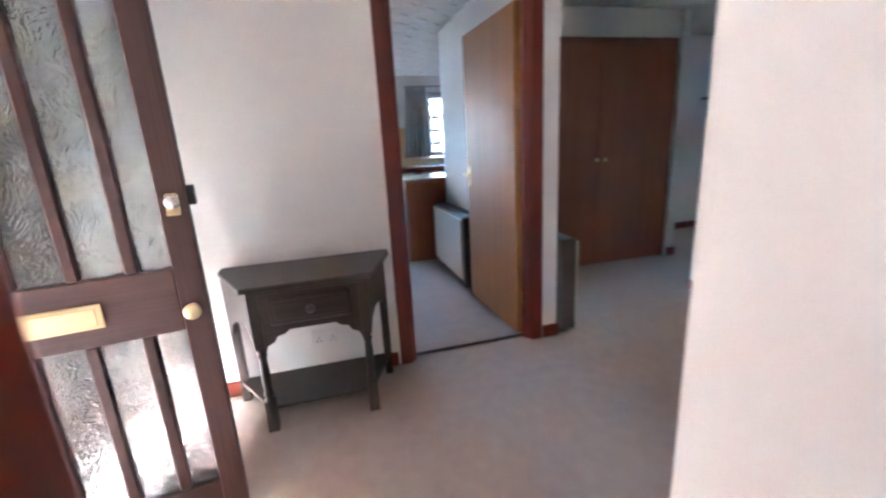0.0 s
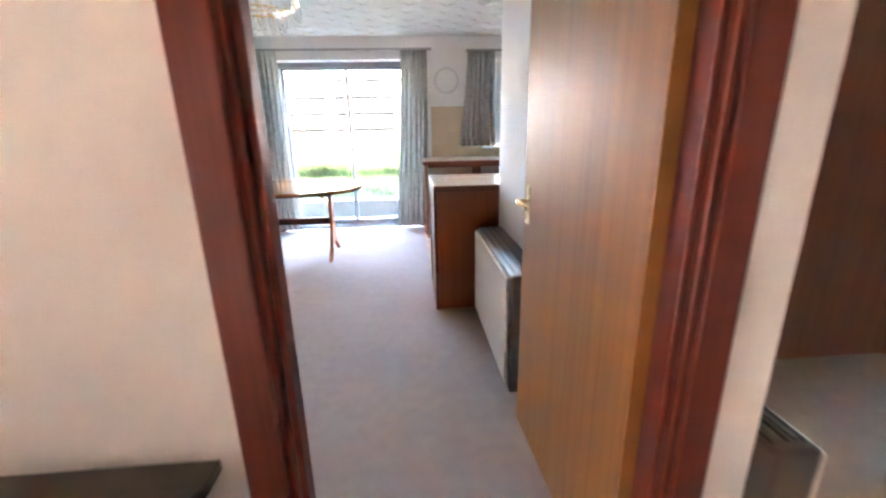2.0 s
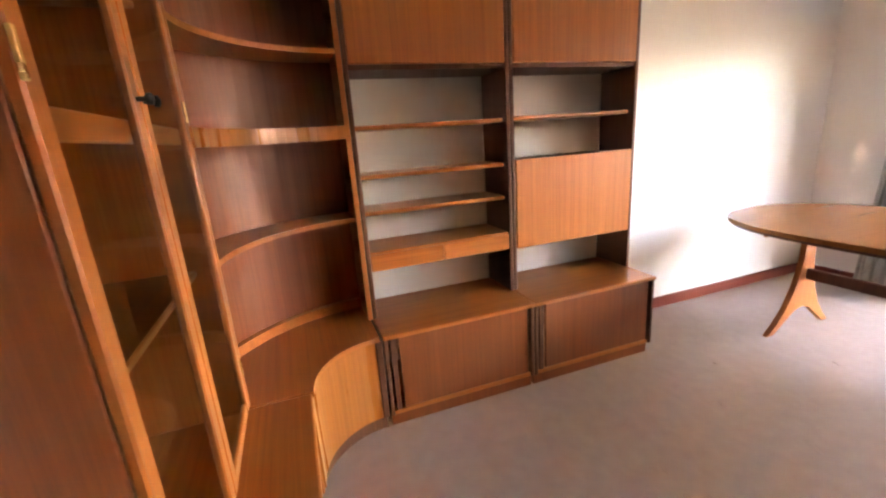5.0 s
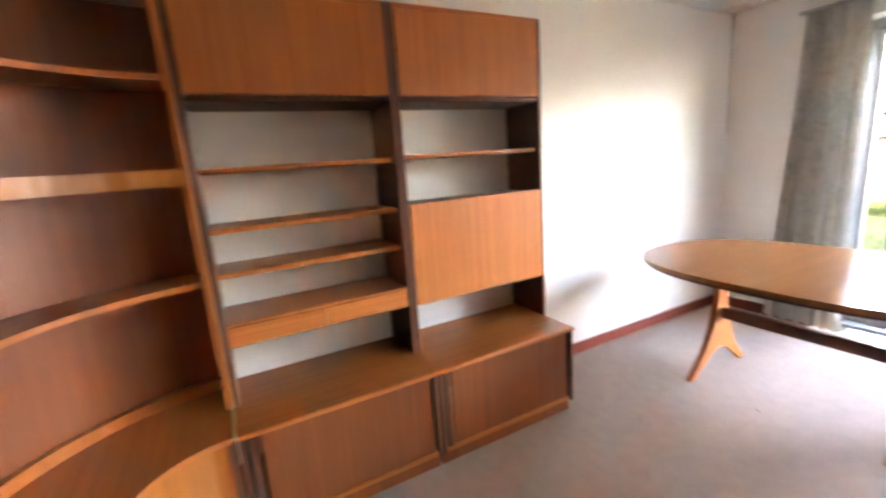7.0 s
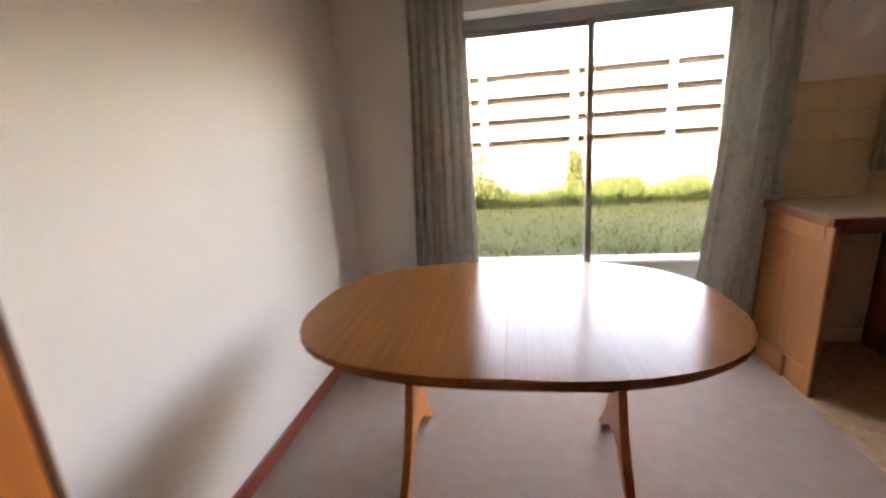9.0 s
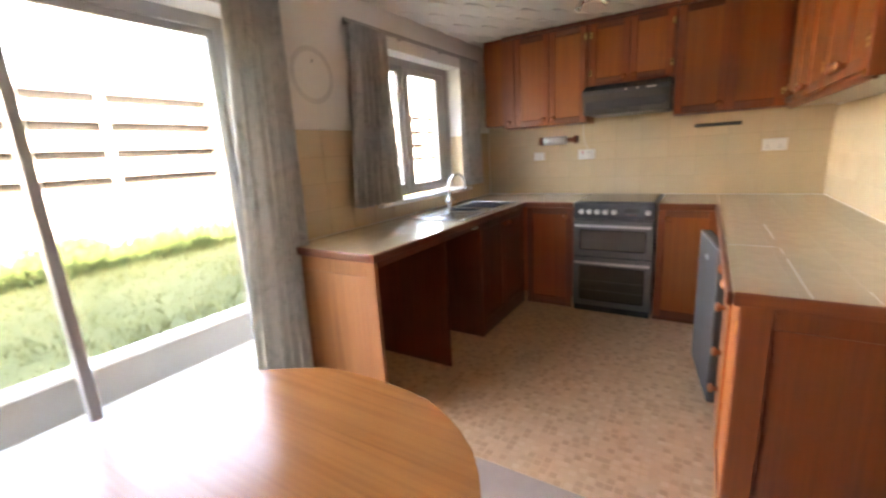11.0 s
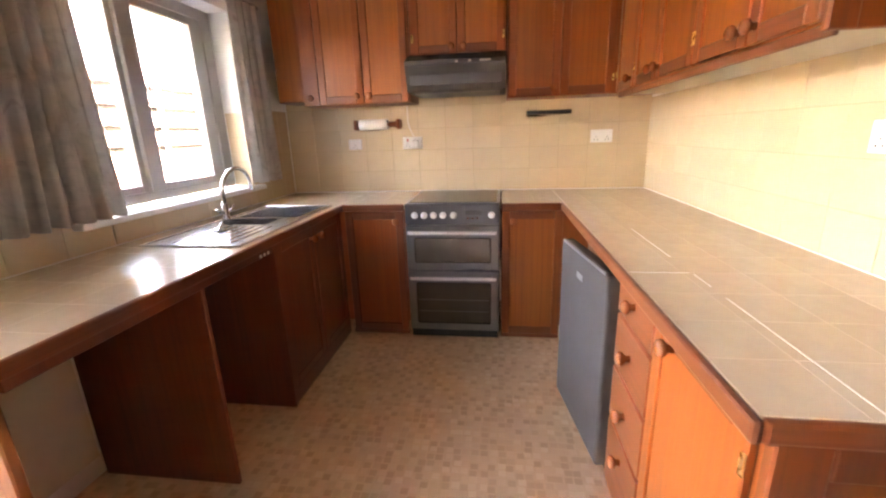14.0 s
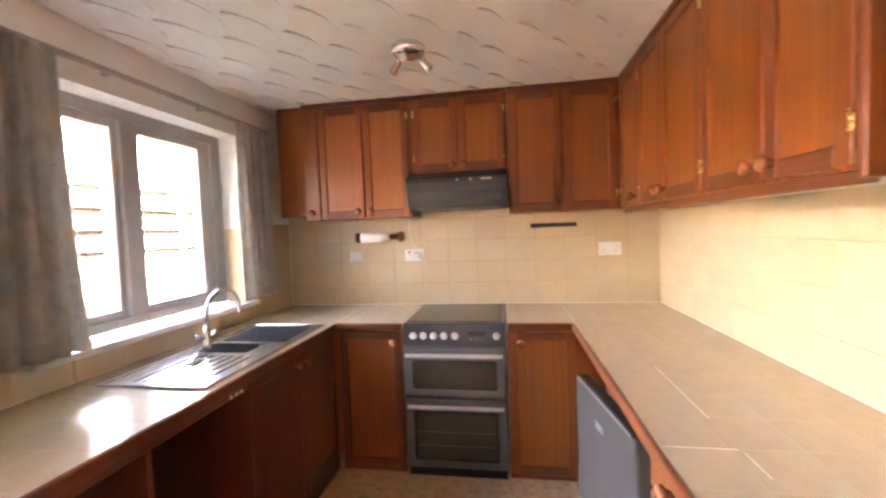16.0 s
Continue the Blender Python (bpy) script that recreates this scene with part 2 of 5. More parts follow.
def grass_mat(name, c0, c1):
    m, n, l, b = shader(name, 0.9, 0, 0.2)
    v = coords(n, l)
    c = mixed(n, l, 0.5, ramp(n, l, noise_tex(n, l, v, 1.2, 4), ((0.3, c0), (0.7, c1))), ramp(n, l, noise_tex(n, l, v, 40, 4), ((0.3, c0), (0.7, c1))))
    l.new(c, b.inputs["Base Color"])
    return m


WALL = plain("white_wall_paint", (0.83, 0.81, 0.77), 0.75, var=0.03, scale=3, bump=0.12, fine=70)
CREAM = plain("cream_ceiling_plaster", (0.82, 0.79, 0.73), 0.8, var=0.04, scale=6, bump=0.15, fine=60)
CARPET = carpet_mat("beige_carpet", (0.35, 0.270, 0.228), (0.51, 0.395, 0.335))
PINK_CARPET = carpet_mat("pink_carpet", (0.45, 0.27, 0.30), (0.55, 0.34, 0.37))
VINYL = vinyl_mat()
REDWOOD = wood("red_stained_trim", (0.13, 0.018, 0.010), (0.22, 0.038, 0.022), "z", 0.32)
REDWOOD_X = wood("red_stained_trim_lying", (0.15, 0.024, 0.012), (0.25, 0.05, 0.027), "x", 0.35)
REDWOOD_Y = wood("red_stained_trim_along", (0.15, 0.024, 0.012), (0.25, 0.05, 0.027), "y", 0.35)
VENEER = wood("sapele_door_veneer", (0.29, 0.108, 0.024), (0.40, 0.168, 0.042), "z", 0.46, 0.7, 0.02)
CUPWOOD = wood("dark_sapele_veneer", (0.26, 0.080, 0.043), (0.35, 0.115, 0.064), "z", 0.4, 0.8, 0.05)
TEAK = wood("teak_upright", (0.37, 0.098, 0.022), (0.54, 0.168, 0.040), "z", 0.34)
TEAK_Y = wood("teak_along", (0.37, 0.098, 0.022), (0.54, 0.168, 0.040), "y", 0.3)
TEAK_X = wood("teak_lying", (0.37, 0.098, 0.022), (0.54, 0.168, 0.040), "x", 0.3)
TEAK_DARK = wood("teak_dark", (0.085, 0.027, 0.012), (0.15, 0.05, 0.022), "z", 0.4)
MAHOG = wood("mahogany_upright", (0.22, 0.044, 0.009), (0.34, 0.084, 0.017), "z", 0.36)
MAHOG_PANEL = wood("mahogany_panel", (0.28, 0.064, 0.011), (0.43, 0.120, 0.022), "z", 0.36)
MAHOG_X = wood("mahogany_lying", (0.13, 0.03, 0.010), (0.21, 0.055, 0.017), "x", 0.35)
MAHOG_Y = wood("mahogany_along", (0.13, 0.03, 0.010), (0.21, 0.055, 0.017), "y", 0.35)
ENDWOOD = wood("paler_end_panel", (0.28, 0.095, 0.028), (0.42, 0.165, 0.055), "z", 0.42)
# darker copy of MAHOG: shade on the low fronts put into the colour
MAHOG_SHADE = wood("mahogany_in_shade", (0.13, 0.026, 0.008), (0.21, 0.05, 0.014), "z", 0.36)
OAK = wood("dark_oak_upright", (0.030, 0.021, 0.016), (0.065, 0.046, 0.036), "z", 0.42)
OAK_X = wood("dark_oak_lying", (0.030, 0.021, 0.016), (0.065, 0.046, 0.036), "x", 0.35)
DOORPAINT = wood("brown_stained_hardwood", (0.045, 0.022, 0.019), (0.085, 0.043, 0.036), "z", 0.42)
DOORPAINT_X = wood("brown_stained_rail", (0.045, 0.022, 0.019), (0.085, 0.043, 0.036), "x", 0.42)
WALLTILE = plain("cream_wall_tile", (0.65, 0.51, 0.335), 0.24, var=0.03, scale=8, bump=0.03, fine=30, piece=0.03)
GROUT = plain("cream_grout", (0.50, 0.385, 0.225), 0.85, var=0.08)
# MAHOG darkened for the end turned from the window, shade in the colour
MAHOG_END_SHADE = wood("mahogany_end_shaded", (0.13, 0.027, 0.007), (0.20, 0.047, 0.011), "z", 0.36)
TOPTILE = plain("stone_coloured_worktop_tile", (0.64, 0.515, 0.375), 0.2, var=0.06, scale=20, bump=0.03, fine=40, piece=0.015)
TOPGROUT = plain("pale_worktop_grout", (0.63, 0.505, 0.365), 0.85, var=0.06)
STEEL = plain("brushed_steel", (0.62, 0.62, 0.62), 0.22, 1.0, var=0.06, scale=30, bump=0.03)
CHROME = plain("chrome", (0.75, 0.75, 0.75), 0.1, 1.0, var=0.03, bump=0)
BRASS = plain("worn_brass", (0.72, 0.52, 0.24), 0.28, 1.0, var=0.1, scale=40)
PALEBRASS = plain("tarnished_brass_plate", (0.72, 0.58, 0.33), 0.4, 0.6, var=0.15, scale=25)
COOKERGREY = plain("graphite_enamel", (0.06, 0.063, 0.07), 0.3, 0.2, var=0.06)
BRIGHTMETAL = plain("pale_satin_metal", (0.62, 0.61, 0.60), 0.35, 0.25, var=0.04)
KNOBWOOD = wood("polished_knob_wood", (0.26, 0.085, 0.035), (0.40, 0.15, 0.07), "z", 0.16)
# darker TEAK copies: shade of end side, curved back and base in colour
TEAK_SIDE_SHADE = wood("teak_side_shaded", (0.19, 0.045, 0.011), (0.29, 0.076, 0.019), "z", 0.36)
TEAK_BASE_SHADE = wood("teak_base_shaded", (0.18, 0.044, 0.012), (0.28, 0.076, 0.021), "z", 0.34)
MARK = plain("grey_dust_mark", (0.70, 0.68, 0.645), 0.9, var=0.1, scale=40)
SILVER = plain("silver_paint", (0.15, 0.15, 0.153), 0.34, 0.4, var=0.05)
FRIDGEGREY = plain("grey_fridge_paint", (0.062, 0.058, 0.055), 0.55, 0.0, var=0.05, spec=0.15)
BLACK = plain("black_plastic", (0.015, 0.015, 0.016), 0.35, var=0.15)
HOODGREY = plain("grey_hood_enamel", (0.045, 0.043, 0.04), 0.45, var=0.08)
HOBGLASS = plain("black_ceramic_glass", (0.03, 0.03, 0.033), 0.08, var=0.1, bump=0)
OVENGLASS = plain("dark_oven_glass", (0.075, 0.062, 0.045), 0.12, var=0.15, bump=0)
WHITE = plain("white_plastic", (0.80, 0.79, 0.76), 0.35, var=0.03, bump=0)
PAPER = plain("kitchen_paper", (0.85, 0.85, 0.84), 0.95, var=0.03, bump=0.3, fine=90)
RED = plain("red_switch", (0.6, 0.03, 0.02), 0.35, bump=0)
HEATCREAM = plain("cream_heater_enamel", (0.62, 0.57, 0.47), 0.4, var=0.04)
HEATBROWN = plain("brown_heater_enamel", (0.11, 0.095, 0.085), 0.35, 0.3, var=0.08)
BOARD = plain("pale_chipboard", (0.62, 0.56, 0.45), 0.7, var=0.06)
FRAMEGREY = plain("aluminium_frame", (0.34, 0.34, 0.34), 0.4, 0.6, var=0.06)
WINWOOD = plain("grey_brown_window_paint", (0.38, 0.355, 0.33), 0.5, var=0.08)
CLOTH = curtain_cloth()
YELLOWCLOTH = plain("yellow_curtain", (0.70, 0.58, 0.33), 0.9, var=0.08, bump=0.2)
GLASS = pane_glass("clear_glass")
# tint added to hold back daylight from the bedroom window
BEDROOMGLASS = pane_glass("daylight_cutting_glass", (0.68, 0.67, 0.64))
# tint added only to dim the garden view; its panes cast no shadow
VIEWDIMGLASS = pane_glass("view_dimming_glass", (0.30, 0.304, 0.304))
OBSCURE = pane_glass("obscured_glass", (0.20, 0.20, 0.195), 0.13, 1.0)
CRYSTAL = pane_glass("crystal_drop", (0.97, 0.97, 0.97), 0.0)
FENCEWOOD = plain("sun_bleached_fence", (0.25, 0.235, 0.215), 0.8, var=0.12, scale=10, bump=0.3, fine=60, piece=0.1)
GAPSHADE_AND_STEM = plain("shaded_gap_and_stem", (0.035, 0.028, 0.021), 0.85, var=0.15, bump=0.3)
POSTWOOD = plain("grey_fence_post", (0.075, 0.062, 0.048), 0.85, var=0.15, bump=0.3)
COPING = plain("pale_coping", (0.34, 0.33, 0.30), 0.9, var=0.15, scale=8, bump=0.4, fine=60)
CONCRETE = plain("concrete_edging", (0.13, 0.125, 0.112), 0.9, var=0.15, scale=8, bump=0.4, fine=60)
LAWN = grass_mat("lawn", (0.032, 0.040, 0.012), (0.050, 0.056, 0.020))
BLADE = grass_mat("grass_blade", (0.062, 0.070, 0.022), (0.10, 0.104, 0.04))
SHRUB = grass_mat("shrub_leaf", (0.016, 0.030, 0.008), (0.045, 0.050, 0.018))
WEED = grass_mat("weed_leaf", (0.014, 0.028, 0.007), (0.034, 0.050, 0.015))
BOUNCECUT = plain("dark_bounce_cut", (0.085, 0.08, 0.075), 0.9, var=0.15, scale=5, bump=0.3)
# finish of the unseen pieces added to block light
BLOCKERBROWN = plain("brown_light_blocker", (0.22, 0.16, 0.12), 0.9, var=0.15, scale=5, bump=0.3)
PALEGROUT = plain("white_grout", (0.80, 0.77, 0.70), 0.8, var=0.1)
EARTH = plain("paving", (0.26, 0.245, 0.22), 0.9, var=0.15, scale=5, bump=0.3)

# ---- structure ----
H = 2.32                               # ceiling height
WX, NY, SY = -1.70, 6.80, 2.14         # living room: west wall, window wall, doorway wall
EX, KY, KX = 1.206, 4.136, 3.36        # heater wall, tiled kitchen wall, cooker wall


def structure(ob, label, category="wall"):
    return tagged(ob, label, category, kind="structure")


structure(boxes("floor", CARPET, [(-1.45, 5.0, -1.4, 2.03, -0.1, 0), (0.30, 1.19, 2.03, 2.14, -0.1, 0), (-1.7, 0.765, 2.14, 6.8, -0.1, 0),
                                  (0.765, 1.206, 2.14, 4.136, -0.1, 0), (1.306, 5.0, 2.03, 4.4, -0.1, 0)]), "beige fitted carpet with dents from furniture", "floor")
structure(boxes("floor_kitchen", VINYL, [(0.765, 3.36, 4.136, 6.8, -0.1, 0.002)]), "pinkish sheet vinyl with small square pattern", "floor")
structure(boxes("floor_bedroom", PINK_CARPET, [(5.0, 8.2, 1.6, 7.0, -0.1, 0)]), "pink bedroom carpet seen through the doorway", "floor")

# unseen roof and walls added outside to keep sky and sun off the hall
structure(boxes("porch_canopy", BLOCKERBROWN, [(-3.6, -1.45, -1.45, 2.3, 2.2, 2.3), (-3.6, -1.45, 2.2, 2.3, -0.12, 2.2), (-3.7, -3.6, -1.45, 2.3, -0.12, 2.3), (-3.6, -2.6, -1.45, -1.35, -0.12, 2.2)]), "unseen shell added to cut daylight at the front door", "canopy")
structure(boxes("wall_west", WALL, [(-1.85, -1.70, 2.03, 7.1, 0, H)]), "white painted wall with soft shadows")
structure(boxes("wall_north", WALL, [(-1.70, -1.0, NY, 7.1, 0, H), (-1.0, 0.74, NY, 7.1, 2.06, H), (0.74, 1.72, NY, 7.1, 0, H),
                                     (1.72, 2.80, NY, 7.1, 0, 1.0), (1.72, 2.80, NY, 7.1, 2.07, H), (2.80, 3.5, NY, 7.1, 0, H)]), "white painted window wall")
structure(boxes("wall_doorway", WALL, [(-1.70, 0.30, 2.03, SY, 0, H), (0.30, 1.15, 2.03, SY, 2.06, H), (1.15, 1.306, 2.03, SY, 0, H)]), "white painted wall round the living room doorway")
structure(boxes("wall_heater", WALL, [(EX, 1.306, SY, 4.03, 0, H)]), "white painted wall behind the storage heater")
structure(boxes("wall_tiled", WALL, [(EX, 3.5, 4.03, KY, 0, H)]), "kitchen wall with cream tiles above the worktop")
structure(boxes("wall_cooker", WALL, [(KX, 3.5, KY, NY, 0, H)]), "kitchen wall with cream tiles behind the cooker")
structure(boxes("wall_entrance", WALL, [(-1.45, -1.30, -1.4, 0.22, 0, H), (-1.45, -1.30, 1.20, 2.2, 0, H), (-1.45, -1.30, 0.22, 1.20, 2.1, H)]), "white wall with the front door opening")
structure(boxes("wall_porch", WALL, [(-1.30, -0.30, -0.02, 0.10, 0, H), (-1.30, 0.72, -1.5, -1.4, 0, H)]), "white wall beside the entry")
structure(boxes("wall_hall_stub", WALL, [(0.59, 0.72, -1.4, 0.37, 0, H), (0.72, 2.70, 0.24, 0.37, 0, H)]), "white wall ending at the hall corner")
structure(boxes("wall_hall_east", WALL, [(2.70, 2.82, 0.24, 2.34, 0, H), (2.82, 4.95, 2.22, 2.34, 0, H)]), "grey-white hall wall in shade")
structure(boxes("wall_cupboard", WALL, [(1.306, 3.27, 3.24, 3.34, 2.075, H), (3.27, 3.36, 3.20, 4.03, 0, H), (1.306, 1.56, 3.24, 3.34, 0, 2.075), (1.56, 3.27, 3.80, 3.90, 0, H)]), "white wall round the built-in cupboard")
structure(boxes("wall_corridor_end", WALL, [(3.5, 4.95, 4.12, 4.22, 0, H), (4.95, 5.05, 4.08, 4.22, 0, H), (4.95, 5.05, 3.22, 4.08, 2.06, H), (4.95, 5.05, 2.34, 3.22, 0, H)]), "white corridor wall with the bedroom doorway")
structure(boxes("wall_bedroom", WALL, [(8.2, 8.3, 1.5, 4.6, 0, H), (8.2, 8.3, 5.8, 7.1, 0, H), (8.2, 8.3, 4.6, 5.8, 0, 1.0), (8.2, 8.3, 4.6, 5.8, 2.05, H),
                                       (5.05, 8.2, 7.0, 7.1, 0, H), (5.05, 8.2, 1.5, 1.6, 0, H), (4.95, 5.05, 1.5, 2.22, 0, H), (4.95, 5.05, 4.22, 7.1, 0, H)]), "pale bedroom wall")


def fan_ceiling(name, x0, x1, y0, y1, label):
    """A plaster ceiling combed into rows of overlapping fans."""
    bm = bmesh.new()
    add_box(bm, x0, x1, y0, y1, H, H + 0.1)
    r, rnd = 0.20, random.Random(4)
    row = 0
    y = y0
    while y < y1 + r:
        x = x0 + (r * 0.9 if row % 2 else 0)
        while x < x1 + r:
            rr, tw = r * rnd.uniform(0.92, 1.12), rnd.uniform(-14, 14)
            c = bm.verts.new((min(max(x, x0), x1), min(max(y, y0), y1), H - 0.001))
            ring = []
            for k in range(11):
                an = radians(tw + 180 + 18 * k)
                px, py = x + rr * math.cos(an), y + rr * math.sin(an)
                ring.append((min(max(px, x0), x1), min(max(py, y0), y1)))
            lo = [bm.verts.new((px, py, H - 0.011)) for px, py in ring]
            hi = [bm.verts.new((px, py, H)) for px, py in ring]
            for k in range(10):
                bm.faces.new((c, lo[k], lo[k + 1]))
                bm.faces.new((lo[k], hi[k], hi[k + 1], lo[k + 1]))
            x += r * 1.8
        y += r * 0.72
        row += 1
    return structure(part(name, bm, CREAM), label, "ceiling")


fan_ceiling("ceiling", -1.70, 3.36, SY, NY, "cream plaster ceiling combed in fan shapes")
structure(boxes("ceiling_hall", CREAM, [(-1.45, 5.16, -1.5, 2.2, H, H + 0.1), (1.206, 5.16, 2.2, 4.22, H + 0.001, H + 0.1), (5.16, 8.3, 1.5, 7.1, H, H + 0.1), (4.95, 5.16, 4.22, 7.1, H, H + 0.1)]), "plain white hall ceiling", "ceiling")

# unseen slab and side walls, added to throw shadow across the lawn
structure(boxes("roof", BLOCKERBROWN, [(-1.6, 8.4, -1.6, 2.2, 2.46, 2.53), (-3.75, 8.4, 2.2, 7.15, 2.46, 2.53)]), "unseen flat roof added to shade the lawn", "roof")
structure(boxes("wall_side_store", BLOCKERBROWN, [(-3.7, -3.6, 2.3, 7.1, -0.12, 2.455), (-3.6, -1.85, 7.0, 7.1, -0.12, 2.455)]), "unseen brown wall added to widen the shadow on the lawn")

# skirting boards
def skirting(rows, mat_, label="red-brown stained skirting board"):
    for r in rows:
        structure(bx(None, "baseboard", mat_, *r, bev=0.006), label, "baseboard")


skirting([(-1.30, 0.262, 2.012, 2.03, 0, 0.085), (1.205, 1.318, 2.012, 2.03, 0, 0.085), (3.5, 4.93, 4.102, 4.12, 0, 0.085),
          (-1.684, -1.0, 6.782, 6.80, 0, 0.085), (3.27, 3.378, 3.182, 3.20, 0, 0.085), (0.72, 2.684, 0.37, 0.388, 0, 0.085), (2.70, 4.93, 2.34, 2.358, 0, 0.085)], REDWOOD_X)
skirting([(-1.70, -1.684, 4.66, 6.782, 0, 0.085), (1.306, 1.322, 2.03, 3.2, 0, 0.085), (2.684, 2.70, 0.388, 2.34, 0, 0.085),
          (1.19, 1.206, 2.22, 4.03, 0, 0.085), (3.36, 3.378, 3.2, 4.03, 0, 0.085), (0.572, 0.59, -1.4, 0.37, 0, 0.085), (8.18, 8.2, 1.6, 7.0, 0, 0.13)], REDWOOD_Y)

# door linings and architraves
def door_frame(name, x0, x1, yh, yr, top, label):
    ob = thing(name, ((x0 + x1) / 2, yh, 0), 0, label, "door frame", kind="structure")
    w = (x1 - x0) / 2
    d = yr - yh
    bx(ob, "jamb", REDWOOD, -w - 0.035, -w, 0, d, 0, top, 0.004)
    bx(ob, "jamb", REDWOOD, w, w + 0.035, 0, d, 0, top, 0.004)
    bx(ob, "head", REDWOOD_X, -w - 0.035, w + 0.035, 0, d, top, top + 0.035, 0.004)
    bx(ob, "stop", REDWOOD, -w, -w + 0.014, 0.02, d - 0.05, 0, top, 0.002)
    bx(ob, "stop", REDWOOD, w - 0.014, w, 0.02, d - 0.05, 0, top, 0.002)
    for ya, yb in ((-0.016, 0.0), (d, d + 0.016)):
        bx(ob, "architrave", REDWOOD, -w - 0.085, -w - 0.012, ya, yb, 0, top + 0.085, 0.006, seg=2)
        bx(ob, "architrave", REDWOOD, w + 0.012, w + 0.085, ya, yb, 0, top + 0.085, 0.006, seg=2)
        bx(ob, "architrave", REDWOOD_X, -w - 0.012, w + 0.012, ya, yb, top + 0.012, top + 0.085, 0.006, seg=2)
    return ob


door_frame("door_frame", 0.36, 1.115, 2.03, 2.14, 2.03, "red-brown stained softwood door frame with architraves")
bx_t = structure(bx(None, "threshold", plain("dark_threshold", (0.05, 0.03, 0.02), 0.4, 0.3), 0.354, 1.115, 2.09, 2.12, 0, 0.006, 0.002), "thin dark metal carpet strip in the doorway", "threshold")

# the post of the entry close to the start of the walk
structure(bx(None, "door_frame_entry", REDWOOD, -0.30, -0.225, -0.04, 0.12, 0, 2.06, 0.006), "red-brown stained door post", "door frame")
structure(bx(None, "door_frame_entry", REDWOOD, 0.56, 0.59, -0.30, -0.10, 0, 2.06, 0.006), "red-brown stained door post", "door frame")

# bedroom door frame in the corridor's end wall
bf = thing("door_frame_bedroom", (4.95, 3.65, 0), 0, "dark stained frame of the bedroom doorway", "door frame", kind="structure")
for ya, yb in ((0.37, 0.45), (-0.45, -0.37)):
    bx(bf, "jamb", REDWOOD, -0.016, 0.116, ya, yb, 0, 2.10, 0.005)
bx(bf, "head", REDWOOD_Y, -0.016, 0.116, -0.37, 0.37, 2.02, 2.10, 0.005)

# ---- front door, standing open ----
def front_door():
    d = thing("front_door", (-1.25, 1.10, 0.012), 9.0, "open front door, brown stained hardwood with obscured glass panes", "door")
    W, T, HT = 0.82, 0.045, 2.0
    panes = ((0.09, 0.195), (0.23, 0.335), (0.37, 0.478), (0.513, 0.62), (0.656, 0.742))
    bx(d, "stile", DOORPAINT, 0, 0.09, 0, T, 0, HT, 0.004)
    bx(d, "stile", DOORPAINT, 0.742, W, 0, T, 0, HT, 0.004)
    for z0, z1 in ((0.0, 0.13), (0.715, 0.92), (1.885, HT)):
        bx(d, "rail", DOORPAINT_X, 0.09, 0.742, 0.001, T - 0.001, z0, z1, 0.003)
    for (_, xa), (xb, _) in zip(panes, panes[1:]):
        for z0, z1 in ((0.13, 0.715), (0.92, 1.885)):
            bx(d, "glazing_bar", DOORPAINT, xa, xb, 0.003, T - 0.003, z0, z1, 0.006)
    for xa, xb in panes:
        for z0, z1 in ((0.13, 0.715), (0.92, 1.885)):
            p = bx(d, "pane", OBSCURE, xa, xb, 0.020, 0.025, z0, z1, 0, "rippled obscured glass")
            p.visible_shadow = z0 > 0.5
    plate = bx(d, "letter_plate", PALEBRASS, 0.27, 0.547, -0.006, 0, 0.775, 0.85, 0.003, "pale brass letter plate")
    bx(plate, "flap", PALEBRASS, 0.285, 0.532, -0.009, -0.006, 0.785, 0.84, 0.003)
    lathe(d, "door_knob", PALEBRASS, ((0.016, 0), (0.016, 0.004), (0.009, 0.008), (0.009, 0.022), (0.022, 0.03), (0.026, 0.04), (0.020, 0.05), (0.004, 0.054)),
          pose(0.777, 0, 0.785, 90), 18, "round brass knob")
    lock = bx(d, "lock_plate", PALEBRASS, 0.762, 0.798, -0.006, 0, 1.085, 1.15, 0.006, "brass cylinder lock")
    lathe(lock, "cylinder", CHROME, ((0.022, 0), (0.022, 0.010), (0.018, 0.013), (0.003, 0.013)), pose(0.78, -0.006, 1.125, 90), 18)
    bx(lock, "pull", PALEBRASS, 0.762, 0.798, -0.018, -0.005, 1.085, 1.096, 0.003)
    bx(d, "latch", BLACK, W, W + 0.022, 0.006, T - 0.006, 1.11, 1.17, 0.003, "dark latch bolt")
    return d


front_door()
ff = thing("door_frame_front", (-1.45, 0.7, 0), 0, "brown stained front door frame", "door frame", kind="structure")
for ya, yb in ((-0.48, -0.42), (0.44, 0.50)):
    bx(ff, "jamb", DOORPAINT, 0, 0.15, ya, yb, 0, 2.1, 0.004)
bx(ff, "head", DOORPAINT, 0, 0.15, -0.42, 0.44, 2.04, 2.1, 0.004)

